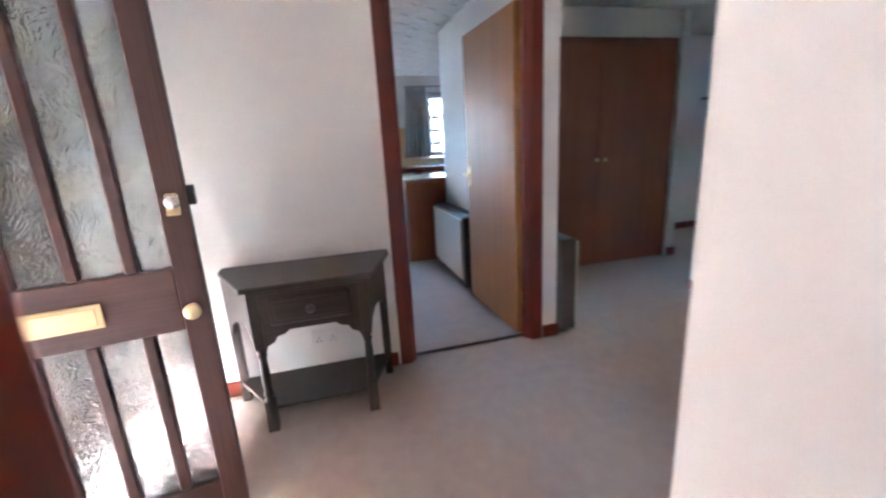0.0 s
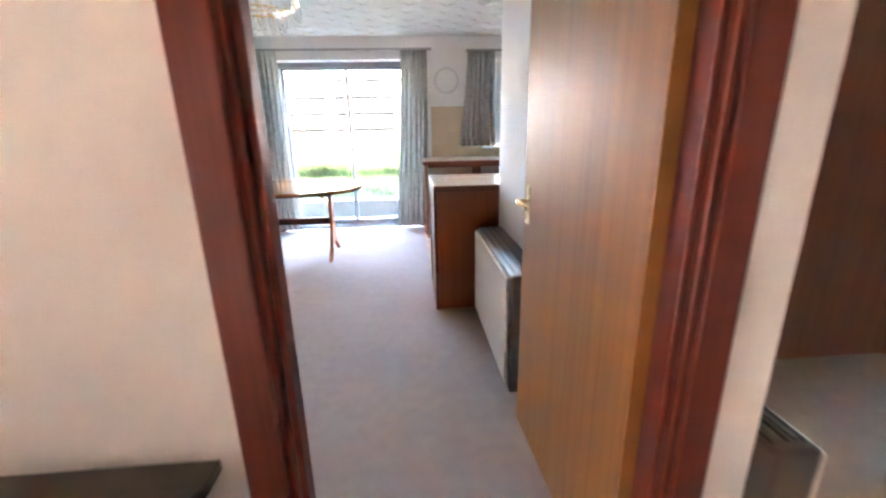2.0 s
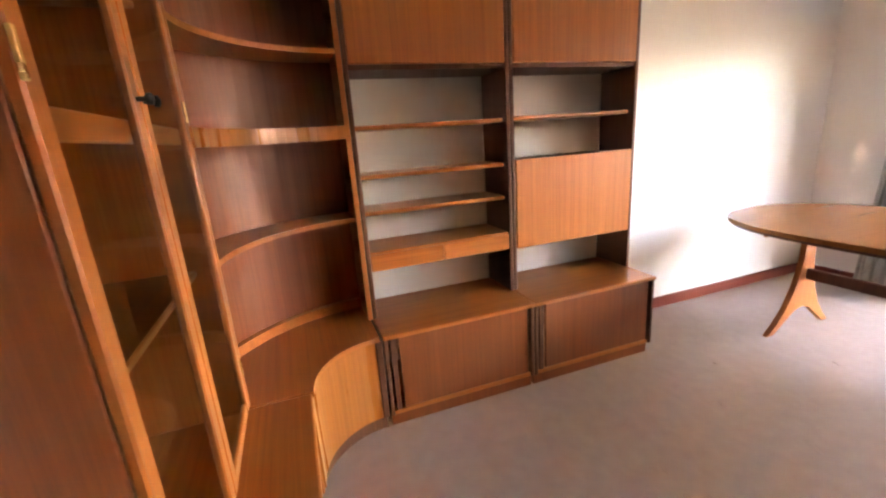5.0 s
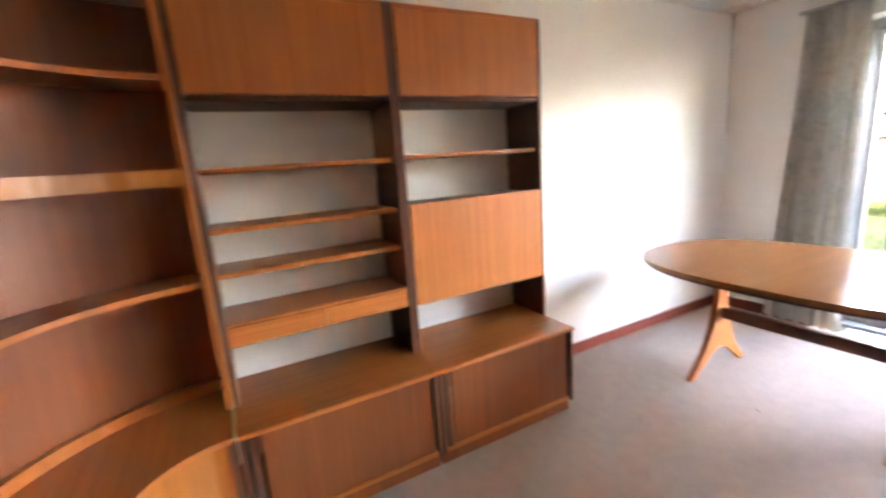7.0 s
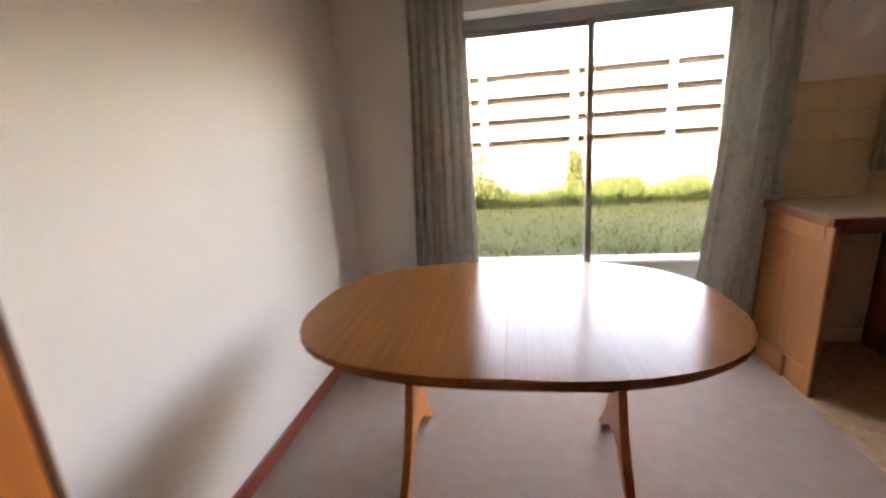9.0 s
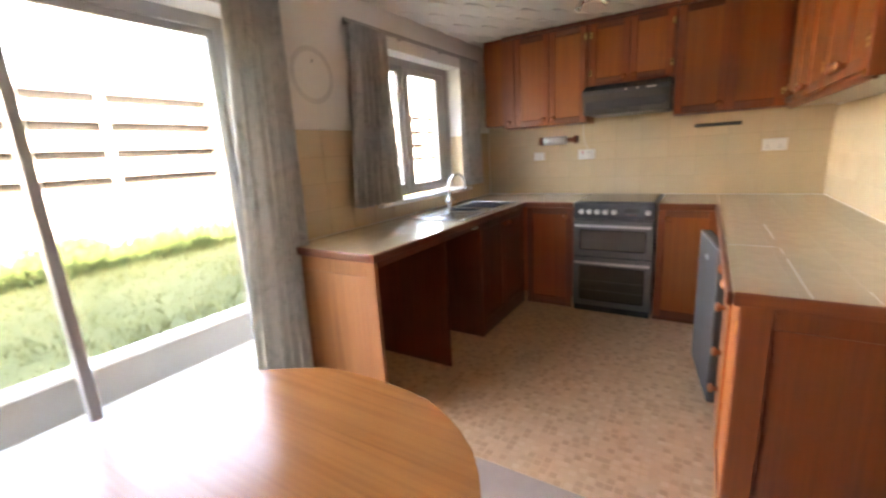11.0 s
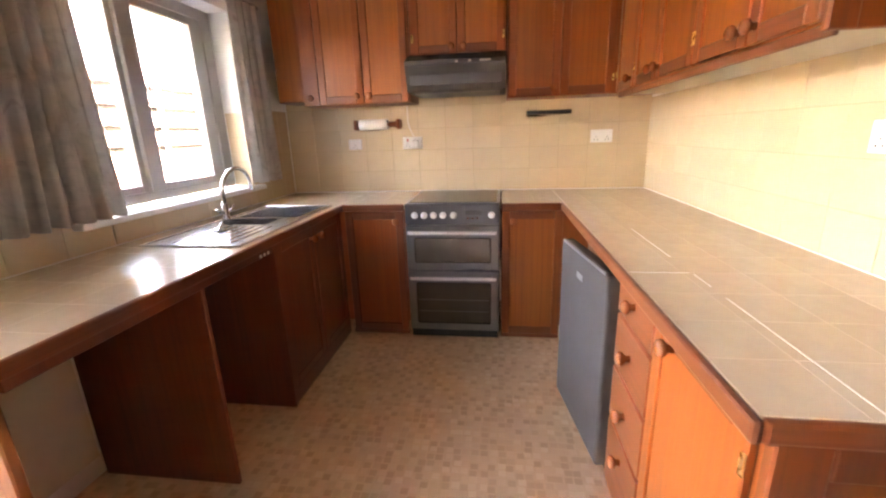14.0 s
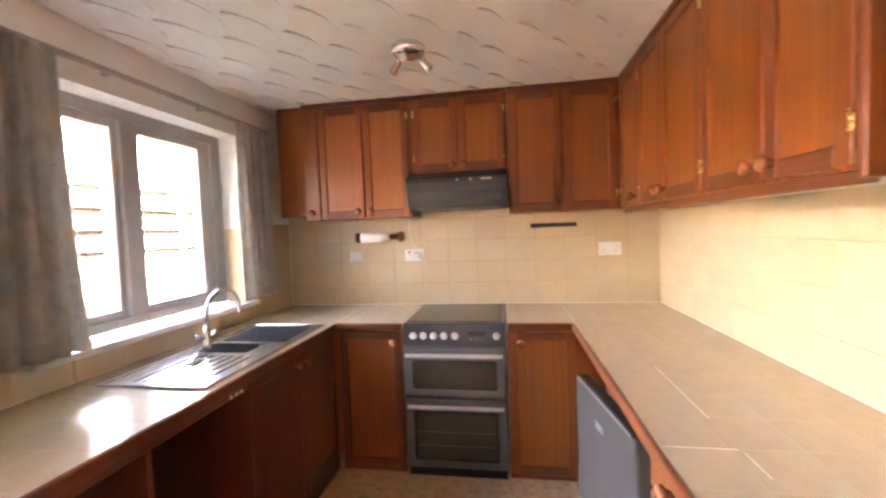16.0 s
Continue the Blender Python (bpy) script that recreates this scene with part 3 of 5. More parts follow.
# ---- living room door ----
def room_door():
    d = thing("interior_door", (1.116, 2.128, 0.012), 2.4, "flush sapele veneered door standing open against the heater wall", "door")
    # the leaf lies along y from its hinge
    bx(d, "leaf", VENEER, -0.04, 0, 0, 0.80, 0, 1.985, 0.002)
    for z in (0.2, 1.75):
        cyl(d, "hinge", BRASS, (0.004, -0.004, z), (0.004, -0.004, z + 0.08), 0.006, n=10)
    for sx in (-1, 1):
        xf = -0.04 if sx < 0 else 0.0
        pl = bx(d, "handle_plate", BRASS, min(xf, xf + sx * 0.004), max(xf, xf + sx * 0.004), 0.73, 0.77, 0.91, 1.06, 0.001, "brass lever handle plate")
        cyl(pl, "spindle", BRASS, (xf, 0.75, 1.0), (xf + sx * 0.045, 0.75, 1.0), 0.008, n=12)
        tube(pl, "lever", BRASS, [(xf + sx * 0.042, 0.758, 1.0), (xf + sx * 0.048, 0.72, 1.001), (xf + sx * 0.046, 0.67, 0.998), (xf + sx * 0.042, 0.65, 0.995)], 0.008)
    return d


room_door()

# ---- hall furniture ----
def console_table():
    c = thing("console_table", (0, 0, 0), 0, "dark oak console table with canted corners and one drawer", "table")
    top = [(-0.58, 2.005), (0.245, 2.005), (0.245, 1.945), (0.122, 1.60), (-0.435, 1.60), (-0.58, 1.93)]
    prism(c, "tabletop", OAK_X, top, "z", 0.695, 0.72, bev=0.004)
    prism(c, "top_moulding", OAK_X, [(-0.56, 1.99), (0.215, 1.99), (0.215, 1.945), (0.10, 1.622), (-0.415, 1.622), (-0.56, 1.935)], "z", 0.675, 0.696, bev=0.004)
    ym = 1.64
    # front apron with a scalloped lower edge
    pts = [(-0.40, 0.68), (-0.40, 0.40), (-0.372, 0.40), (-0.36, 0.43), (-0.33, 0.445), (-0.315, 0.47), (-0.28, 0.478), (-0.26, 0.495), (-0.06, 0.495), (-0.04, 0.478),
           (-0.005, 0.47), (0.01, 0.445), (0.04, 0.43), (0.052, 0.40), (0.08, 0.40), (0.08, 0.68)]
    prism(c, "front_apron", OAK_X, pts, "y", ym, ym + 0.02)
    dr = bx(c, "drawer_front", OAK_X, -0.335, 0.015, ym - 0.012, ym, 0.525, 0.655, 0.006, "carved drawer front")
    bx(dr, "drawer_moulding", OAK_X, -0.315, -0.005, ym - 0.017, ym - 0.011, 0.545, 0.635, 0.005)
    lathe(dr, "drawer_knob", OAK, ((0.008, 0), (0.008, 0.012), (0.02, 0.016), (0.02, 0.024), (0.004, 0.03)), pose(-0.16, ym - 0.015, 0.59, 90), 12)
    # side aprons along the cants, and the back apron
    for xa, ya, xb, yb in ((0.08, 1.655, 0.205, 1.95), (-0.40, 1.655, -0.57, 1.95)):
        bm = bmesh.new()
        d = Vector((xb - xa, yb - ya, 0))
        L = d.length
        out = [(0, 0.68), (0, 0.40), (0.03, 0.40), (0.06, 0.46), (0.12, 0.495), (L - 0.12, 0.495), (L - 0.06, 0.46), (L - 0.03, 0.40), (L, 0.40), (L, 0.68)]
        add_prism(bm, out, "y", -0.009, 0.009)
        bmesh.ops.transform(bm, matrix=Matrix.Translation((xa, ya, 0)) @ Matrix.Rotation(math.atan2(d.y, d.x), 4, "Z"), verts=bm.verts)
        part("side_apron", bm, OAK_X, c)
    bx(c, "back_apron", OAK_X, -0.57, 0.205, 1.965, 1.985, 0.50, 0.68)
    turned = ((0.022, 0.03), (0.026, 0.05), (0.018, 0.06), (0.026, 0.075), (0.026, 0.13), (0.024, 0.165), (0.014, 0.175), (0.024, 0.19), (0.017, 0.205), (0.021, 0.28),
              (0.016, 0.37), (0.023, 0.385), (0.014, 0.40), (0.024, 0.41), (0.024, 0.42))
    for x, y in ((-0.395, 1.655), (0.075, 1.655)):
        bx(c, "leg", OAK, x - 0.022, x + 0.022, y - 0.022, y + 0.022, 0.42, 0.68, 0.002)
        lathe(c, "leg", OAK, turned, Matrix.Translation((x, y, 0)), 14)
        bx(c, "foot", OAK, x - 0.024, x + 0.024, y - 0.024, y + 0.024, 0.0, 0.16, 0.003)
    for x in (-0.56, 0.195):
        bx(c, "leg", OAK, x - 0.02, x + 0.02, 1.945, 1.985, 0, 0.68, 0.003)
    prism(c, "shelf", OAK_X, [(-0.565, 1.98), (0.20, 1.98), (0.20, 1.94), (0.08, 1.655), (-0.40, 1.655), (-0.565, 1.94)], "z", 0.10, 0.118, bev=0.003)
    return c


console_table()


def socket(name, m, w, h, label, switches=2, red=False):
    """A wall plate whose face looks along its own -y."""
    s = thing(name, (0, 0, 0), 0, label, "socket")
    s.matrix_world = m
    bx(s, "plate", WHITE, -w / 2, w / 2, -0.009, 0, -h / 2, h / 2, 0.003)
    for k in range(switches):
        cx = (k - (switches - 1) / 2) * w / 2
        bx(s, "rocker", RED if red and k == 0 else WHITE, cx - 0.006, cx + 0.006, -0.013, -0.008, h / 2 - 0.035, h / 2 - 0.014, 0.002)
        for dx, dz in ((0, -0.005), (-0.011, -0.024), (0.011, -0.024)):
            bx(s, "pin_hole", BLACK, cx + dx - 0.003, cx + dx + 0.003, -0.0096, -0.0085, dz - 0.003, dz + 0.003, 0)
    return s


socket("hall_socket", pose(-0.13, 2.03, 0.26), 0.147, 0.087, "white double socket low on the hall wall")


def storage_heater(loc, rz, length, depth, label):
    """Front looks along -y of its own."""
    h = thing("storage_heater", loc, rz, label, "heater", "storage heaters")
    L, D = length, depth
    bx(h, "casing", HEATBROWN, 0, L, 0.021 - D, -0.004, 0.05, 0.645, 0.014, "dark brown sides and top", 3)
    bx(h, "front_panel", HEATCREAM, 0.012, L - 0.022, -D, 0.017 - D, 0.085, 0.625, 0.006, "cream front panel", 2)
    for k in range(2):
        y = 0.05 - D + 0.038 * k
        bx(h, "grille_bar", SILVER, 0.03, L - 0.05, y, y + 0.016, 0.645, 0.651, 0.002, "pale metal outlet bar")
    for k in range(3):
        y = 0.038 - D + 0.036 * k
        bx(h, "grille_slot", BLACK, 0.03, L - 0.05, y, y + 0.008, 0.6445, 0.6465, 0.0005)
    bx(h, "dial_cover", HEATBROWN, L - 0.16, L - 0.03, -0.05, -0.012, 0.645, 0.658, 0.004)
    for x in (0.06, L - 0.12):
        bx(h, "foot", HEATBROWN, x, x + 0.06, 0.04 - D, -0.02, 0, 0.055, 0.003)
    return h


storage_heater((1.202, 4.00, 0), -90, 0.94, 0.186, "cream storage heater with brown sides against the white wall")
storage_heater((1.310, 1.985, 0), 90, 0.78, 0.132, "slim storage heater with dark end standing in the corridor")

# built-in cupboard
cup = thing("built_in_cupboard", (1.56, 3.24, 0), 0, "dark sapele double-door built-in cupboard in the corridor", "cupboard")
bx(cup, "frame", CUPWOOD, 0, 0.05, -0.01, 0.09, 0, 2.075)
bx(cup, "frame", CUPWOOD, 1.665, 1.71, -0.01, 0.09, 0, 2.075)
bx(cup, "frame", CUPWOOD, 0.05, 1.665, -0.01, 0.09, 2.035, 2.075)
bx(cup, "plinth", CUPWOOD, 0.05, 1.665, 0.005, 0.03, 0, 0.03)
for k in range(2):
    dd = bx(cup, "door", CUPWOOD, 0.052 + 0.835 * k, 0.885 + 0.778 * k, -0.016, 0.006, 0.03, 2.033, 0.002)
    lathe(dd, "knob", BRASS, ((0.008, 0), (0.008, 0.014), (0.017, 0.02), (0.017, 0.028), (0.003, 0.032)), pose(0.85 + 0.09 * k, -0.016, 1.025, 90), 14, "small brass knob")

cross = thing("wall_cross", (4.64, 4.118, 1.57), 0, "small dark wooden wall cross", "cross")
bx(cross, "upright", OAK, -0.028, 0.028, -0.016, 0, -0.12, 0.115)
bx(cross, "crossbar", OAK_X, -0.125, 0.125, -0.022, -0.004, 0.022, 0.05)

# bedroom glimpsed through the corridor
bw = thing("window_3", (8.2, 5.2, 1.0), 0, "bright bedroom window with pale frame", "window", kind="structure")
for ya, yb, za, zb in ((-0.6, -0.54, 0, 1.05), (0.54, 0.6, 0, 1.05), (-0.54, 0.54, 0, 0.06), (-0.54, 0.54, 0.99, 1.05), (-0.03, 0.03, 0.06, 0.99)):
    bx(bw, "window_frame", WHITE, 0.02, 0.08, ya, yb, za, zb, 0.003)
for ya, yb in ((-0.54, -0.03), (0.03, 0.54)):
    bx(bw, "pane", BEDROOMGLASS, 0.048, 0.053, ya, yb, 0.06, 0.99, 0)


def curtain(name, x0t, x1t, x0b, x1b, y, z0, z1, folds, mat_, label, amp=0.035, along="x", seed=1):
    """A hanging cloth with folds that open towards the hem."""
    bm, rnd = bmesh.new(), random.Random(seed)
    nu, nv = folds * 10, 14
    ph = [rnd.uniform(0, 6.28) for _ in range(4)]
    grid = []
    for j in range(nv + 1):
        v = j / nv
        z = z1 + (z0 - z1) * v
        a_, b_ = x0t + (x0b - x0t) * v ** 1.3, x1t + (x1b - x1t) * v ** 1.3
        row = []
        for k in range(nu + 1):
            u = k / nu
            w = u + 0.012 * math.sin(9 * u + ph[0] + 2 * v)
            fold = math.sin(2 * math.pi * folds * w + 0.5 * math.sin(3 * v + ph[1])) + 0.35 * math.sin(2 * math.pi * folds * 2.3 * u + ph[2] + v)
            yy = y + amp * (0.55 + 0.55 * v) * fold * 0.7
            xx = a_ + (b_ - a_) * u
            row.append(bm.verts.new((xx, yy, z + 0.006 * math.sin(2 * math.pi * folds * u + ph[3]) * v)) if along == "x" else bm.verts.new((yy, xx, z)))
        grid.append(row)
    for j in range(nv):
        for k in range(nu):
            bm.faces.new((grid[j][k], grid[j][k + 1], grid[j + 1][k + 1], grid[j + 1][k]))
    geo = bmesh.ops.extrude_face_region(bm, geom=bm.faces[:])
    bmesh.ops.translate(bm, verts=[g for g in geo["geom"] if isinstance(g, bmesh.types.BMVert)], vec=(0, 0.004, 0) if along == "x" else (0.004, 0, 0))
    return tagged(part(name, bm, mat_, None, "", True), label, "curtain")


curtain("bedroom_curtain", 4.38, 4.80, 4.40, 4.78, 8.12, 0.95, 2.1, 4, YELLOWCLOTH, "yellow patterned bedroom curtain", along="y", seed=3)
curtain("bedroom_curtain", 5.62, 6.02, 5.66, 6.0, 8.12, 0.95, 2.1, 4, YELLOWCLOTH, "yellow patterned bedroom curtain", along="y", seed=4)

# ---- garden door and kitchen window ----
def sliding_door():
    w = thing("window_1", (-0.13, 6.98, 0), 0, "sliding glazed garden door with grey aluminium frame", "window", kind="structure")
    bx(w, "window_frame", FRAMEGREY, -0.87, -0.80, 0, 0.1, 0.03, 2.06)
    bx(w, "window_frame", FRAMEGREY, 0.80, 0.87, 0, 0.1, 0.03, 2.06)
    bx(w, "window_frame", FRAMEGREY, -0.80, 0.80, 0, 0.1, 2.0, 2.06)
    bx(w, "window_sill", FRAMEGREY, -0.87, 0.87, -0.05, 0.1, 0.0, 0.03)
    bx(w, "track", STEEL, -0.85, 0.85, -0.16, -0.05, 0.0, 0.012, 0.002)
    for x0, x1, y0 in ((-0.80, 0.022, 0.05), (-0.022, 0.80, 0.015)):
        s = bx(w, "sash", FRAMEGREY, x0, x0 + 0.042, y0, y0 + 0.03, 0.03, 2.0, 0.002)
        bx(s, "sash_stile", FRAMEGREY, x1 - 0.042, x1, y0, y0 + 0.03, 0.03, 2.0, 0.002)
        bx(s, "sash_rail", FRAMEGREY, x0 + 0.042, x1 - 0.042, y0, y0 + 0.03, 1.965, 2.0, 0.002)
        bx(s, "sash_rail", FRAMEGREY, x0 + 0.042, x1 - 0.042, y0, y0 + 0.03, 0.03, 0.085, 0.002)
        p = bx(s, "pane", VIEWDIMGLASS, x0 + 0.042, x1 - 0.042, y0 + 0.012, y0 + 0.017, 0.085, 1.965, 0)
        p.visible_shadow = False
    return w


sliding_door()


def kitchen_window():
    w = thing("window_2", (2.28, 6.93, 1.0), 0, "kitchen casement window with grey-brown frame and deep sill", "window", kind="structure")
    L, R, T = -0.56, 0.52, 1.07
    bx(w, "window_frame", WINWOOD, L, L + 0.06, 0, 0.08, 0.03, T)
    bx(w, "window_frame", WINWOOD, R - 0.085, R, 0, 0.08, 0.03, T)
    bx(w, "window_frame", WINWOOD, L + 0.06, R - 0.06, 0, 0.08, T - 0.06, T)
    bx(w, "window_frame", WINWOOD, L + 0.06, R - 0.06, 0, 0.08, 0.03, 0.08)
    bx(w, "mullion", WINWOOD, -0.175, -0.09, -0.01, 0.08, 0.08, T - 0.06)
    for x0, x1 in ((L + 0.06, -0.175), (-0.09, R - 0.06)):
        c = bx(w, "casement", WINWOOD, x0, x0 + 0.035, 0.01, 0.06, 0.08, T - 0.06, 0.003)
        bx(c, "casement_stile", WINWOOD, x1 - (0.035 if x1 < 0 else 0.12), x1 - 0.0005, 0.01, 0.06, 0.08, T - 0.06, 0.003)
        bx(c, "casement_rail", WINWOOD, x0 + 0.035, x1 - 0.035, 0.01, 0.06, 0.08, 0.115, 0.003)
        bx(c, "casement_rail", WINWOOD, x0 + 0.035, x1 - 0.035, 0.01, 0.06, T - 0.1, T - 0.06, 0.003)
        p = bx(c, "pane", VIEWDIMGLASS, x0 + 0.035, x1 - 0.035, 0.03, 0.035, 0.115, T - 0.1, 0)
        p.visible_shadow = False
    tube(w, "catch", STEEL, [(-0.10, -0.014, 0.50), (-0.09, -0.03, 0.52), (-0.075, -0.03, 0.56), (-0.085, -0.028, 0.62)], 0.006)
    bx(w, "window_sill", WHITE, L - 0.17, R + 0.06, -0.19, -0.002, 0.0, 0.028, 0.008, "white painted window board", 2)
    return w


kitchen_window()
curtain("garden_door_curtain", -1.19, -0.87, -1.30, -0.84, 6.715, 0.03, 2.15, 6, CLOTH, "long grey-green patterned curtain beside the garden door", seed=5)
curtain("garden_door_curtain", 0.55, 0.86, 0.42, 0.84, 6.715, 0.03, 2.15, 6, CLOTH, "long grey-green patterned curtain beside the garden door", seed=6)
curtain("kitchen_curtain", 1.355, 1.68, 1.25, 1.72, 6.715, 1.04, 2.13, 6, CLOTH, "short grey-green patterned kitchen curtain", seed=7)
curtain("kitchen_curtain", 2.68, 2.96, 2.69, 2.99, 6.715, 1.05, 2.13, 4, CLOTH, "short grey-green patterned kitchen curtain", seed=8)


def rail(name, x0, x1, z, label):
    r = thing(name, (0, 6.76, z), 0, label, "curtain rail")
    bx(r, "track", WINWOOD, x0, x1, -0.02, 0.0, -0.012, 0.012, 0.003)
    for k in range(4):
        x = x0 + 0.05 + (x1 - x0 - 0.1) * k / 3
        bx(r, "bracket", WINWOOD, x - 0.01, x + 0.01, 0, 0.04, -0.01, 0.01, 0.002)
    return r


rail("curtain_rail", -1.25, 0.92, 2.165, "plain curtain track above the garden door")
rail("curtain_rail", 1.34, 3.05, 2.145, "plain curtain track above the kitchen window")

# ---- teak wall unit, in the south-west corner ----
UX, BX_ = -1.42, -1.22                 # fronts of the upper and lower units on the west wall
UY, BY_ = 2.525, 2.715                 # the same on the doorway wall
YC, XC = 3.035, -0.915                 # where the corner unit ends
UB, UT = 0.49, 2.015                   # from the base's top to the top


def wall_bay(y0, y1, base_label, kind_):
    """One bay against the west wall: y0 to y1."""
    u = thing("wall_unit", (WX, (y0 + y1) / 2, 0), 0, base_label, "wall unit", "teak wall unit")
    a_, b_ = y0 - (y0 + y1) / 2, y1 - (y0 + y1) / 2
    f, g = UX - WX, BX_ - WX
    t = 0.02
    bx(u, "plinth", TEAK_SIDE_SHADE, 0.02, g - 0.03, a_ + 0.005, b_ - 0.005, 0, 0.07, 0.002)
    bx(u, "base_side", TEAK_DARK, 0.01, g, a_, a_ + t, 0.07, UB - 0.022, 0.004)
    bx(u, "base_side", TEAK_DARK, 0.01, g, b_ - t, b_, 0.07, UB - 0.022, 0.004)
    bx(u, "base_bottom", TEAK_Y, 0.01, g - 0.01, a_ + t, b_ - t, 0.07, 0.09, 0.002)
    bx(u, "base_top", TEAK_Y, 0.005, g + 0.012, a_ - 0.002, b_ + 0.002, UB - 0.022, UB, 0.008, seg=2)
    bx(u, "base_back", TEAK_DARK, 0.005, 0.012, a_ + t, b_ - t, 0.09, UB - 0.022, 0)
    dr = bx(u, "base_door", TEAK_BASE_SHADE, g - 0.03, g - 0.012, a_ + 0.072, b_ - 0.03, 0.092, UB - 0.03, 0.003)
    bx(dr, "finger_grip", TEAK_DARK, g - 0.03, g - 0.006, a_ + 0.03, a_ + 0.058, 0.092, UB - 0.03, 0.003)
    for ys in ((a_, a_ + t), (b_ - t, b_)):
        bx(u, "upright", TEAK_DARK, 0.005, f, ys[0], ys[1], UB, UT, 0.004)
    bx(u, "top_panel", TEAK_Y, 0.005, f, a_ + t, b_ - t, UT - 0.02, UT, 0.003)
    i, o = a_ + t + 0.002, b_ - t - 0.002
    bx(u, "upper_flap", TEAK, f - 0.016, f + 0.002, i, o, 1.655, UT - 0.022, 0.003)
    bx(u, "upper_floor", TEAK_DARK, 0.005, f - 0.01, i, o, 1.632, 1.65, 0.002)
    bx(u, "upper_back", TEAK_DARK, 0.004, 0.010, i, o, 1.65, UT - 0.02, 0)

    def shelf(z, depth=f - 0.035, thick=0.02):
        bx(u, "shelf", TEAK_Y, 0.005, depth, i, o, z - thick, z, 0.004)
    if kind_ == "open":
        for z in (1.405, 1.185, 1.015):
            shelf(z)
        shelf(0.825, f - 0.005, 0.012)
        for k in range(2):
            m_ = (i + o) / 2
            d0, d1 = (i, m_ - 0.001) if k == 0 else (m_ + 0.001, o)
            bx(u, "drawer_front", TEAK_Y, f - 0.02, f - 0.002, d0, d1, 0.73, 0.812, 0.003)
        bx(u, "drawer_box", TEAK_DARK, 0.02, f - 0.02, i + 0.01, o - 0.01, 0.735, 0.805, 0)
    else:
        shelf(1.41)
        bx(u, "desk_flap", TEAK, f - 0.016, f + 0.002, i, o, 0.725, 1.195, 0.003)
        bx(u, "desk_top", TEAK_DARK, 0.005, f - 0.018, i, o, 1.165, 1.185, 0.002)
        bx(u, "desk_floor", TEAK_DARK, 0.005, f - 0.018, i, o, 0.728, 0.746, 0.002)
        bx(u, "desk_back", TEAK_DARK, 0.004, 0.010, i, o, 0.746, 1.165, 0)
    return u


wall_bay(3.05, 3.835, "teak wall unit bay with open shelves, drawers and cupboard", "open")
wall_bay(3.838, 4.63, "teak wall unit bay with drop-front desk and cupboard", "desk")


def glazed_bay():
    """The bay against the doorway wall, with two glass doors above a plain base."""
    x0, x1 = XC + 0.006, -0.105
    u = thing("wall_unit", ((x0 + x1) / 2, SY, 0), 0, "teak wall unit bay with glazed doors beside the doorway", "wall unit", "teak wall unit")
    a_, b_ = x0 - (x0 + x1) / 2, x1 - (x0 + x1) / 2
    f, g, t = UY - SY, BY_ - SY, 0.02
    bx(u, "plinth", TEAK_X, a_ + 0.005, b_ - 0.005, 0.02, g - 0.03, 0, 0.07, 0.002)
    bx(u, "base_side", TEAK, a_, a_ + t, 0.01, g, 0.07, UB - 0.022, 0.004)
    bx(u, "base_side", TEAK_SIDE_SHADE, b_ - t, b_, 0.01, g, 0.07, UB - 0.022, 0.004)
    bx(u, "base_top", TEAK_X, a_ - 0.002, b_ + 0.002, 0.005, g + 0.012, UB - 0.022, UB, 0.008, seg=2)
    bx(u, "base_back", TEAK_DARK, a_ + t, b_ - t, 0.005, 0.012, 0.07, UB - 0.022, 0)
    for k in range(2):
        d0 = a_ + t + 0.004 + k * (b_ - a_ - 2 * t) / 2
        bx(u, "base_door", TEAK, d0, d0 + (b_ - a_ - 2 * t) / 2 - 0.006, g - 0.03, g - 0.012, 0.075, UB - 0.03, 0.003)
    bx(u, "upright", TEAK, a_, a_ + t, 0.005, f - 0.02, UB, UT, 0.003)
    bx(u, "upright", TEAK_SIDE_SHADE, b_ - t, b_, 0.005, f - 0.02, UB, UT, 0.003)
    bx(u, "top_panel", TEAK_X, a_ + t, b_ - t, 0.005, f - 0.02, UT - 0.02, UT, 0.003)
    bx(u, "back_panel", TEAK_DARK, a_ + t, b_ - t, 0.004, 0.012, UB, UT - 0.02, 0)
    for z, d in ((1.72, f - 0.06), (1.405, f - 0.03), (1.0, f - 0.06)):
        bx(u, "shelf", TEAK_X, a_ + t, b_ - t, 0.012, d, z - 0.02, z, 0.004)
    bx(u, "shelf_edge", TEAK_X, a_ + t, b_ - t, f - 0.032, f - 0.024, 1.36, 1.405, 0.003)
    m_ = (a_ + b_) / 2
    for d0, d1, side in ((a_ + 0.001, m_ - 0.002, 1), (m_ + 0.002, b_ - 0.001, 0)):
        s = 0.042
        dr = bx(u, "glass_door", TEAK, d0, d0 + s, f - 0.019, f, UB + 0.008, UT - 0.004, 0.004)
        bx(dr, "door_stile", TEAK, d1 - s, d1, f - 0.019, f, UB + 0.008, UT - 0.004, 0.004)
        bx(dr, "door_rail", TEAK_X, d0 + s, d1 - s, f - 0.018, f - 0.001, UB + 0.008, UB + 0.05, 0.004)
        bx(dr, "door_rail", TEAK_X, d0 + s, d1 - s, f - 0.018, f - 0.001, UT - 0.046, UT - 0.004, 0.004)
        bx(dr, "pane", GLASS, d0 + s, d1 - s, f - 0.012, f - 0.008, UB + 0.05, UT - 0.046, 0)
        xk = d1 - 0.02 if side else d0 + 0.02
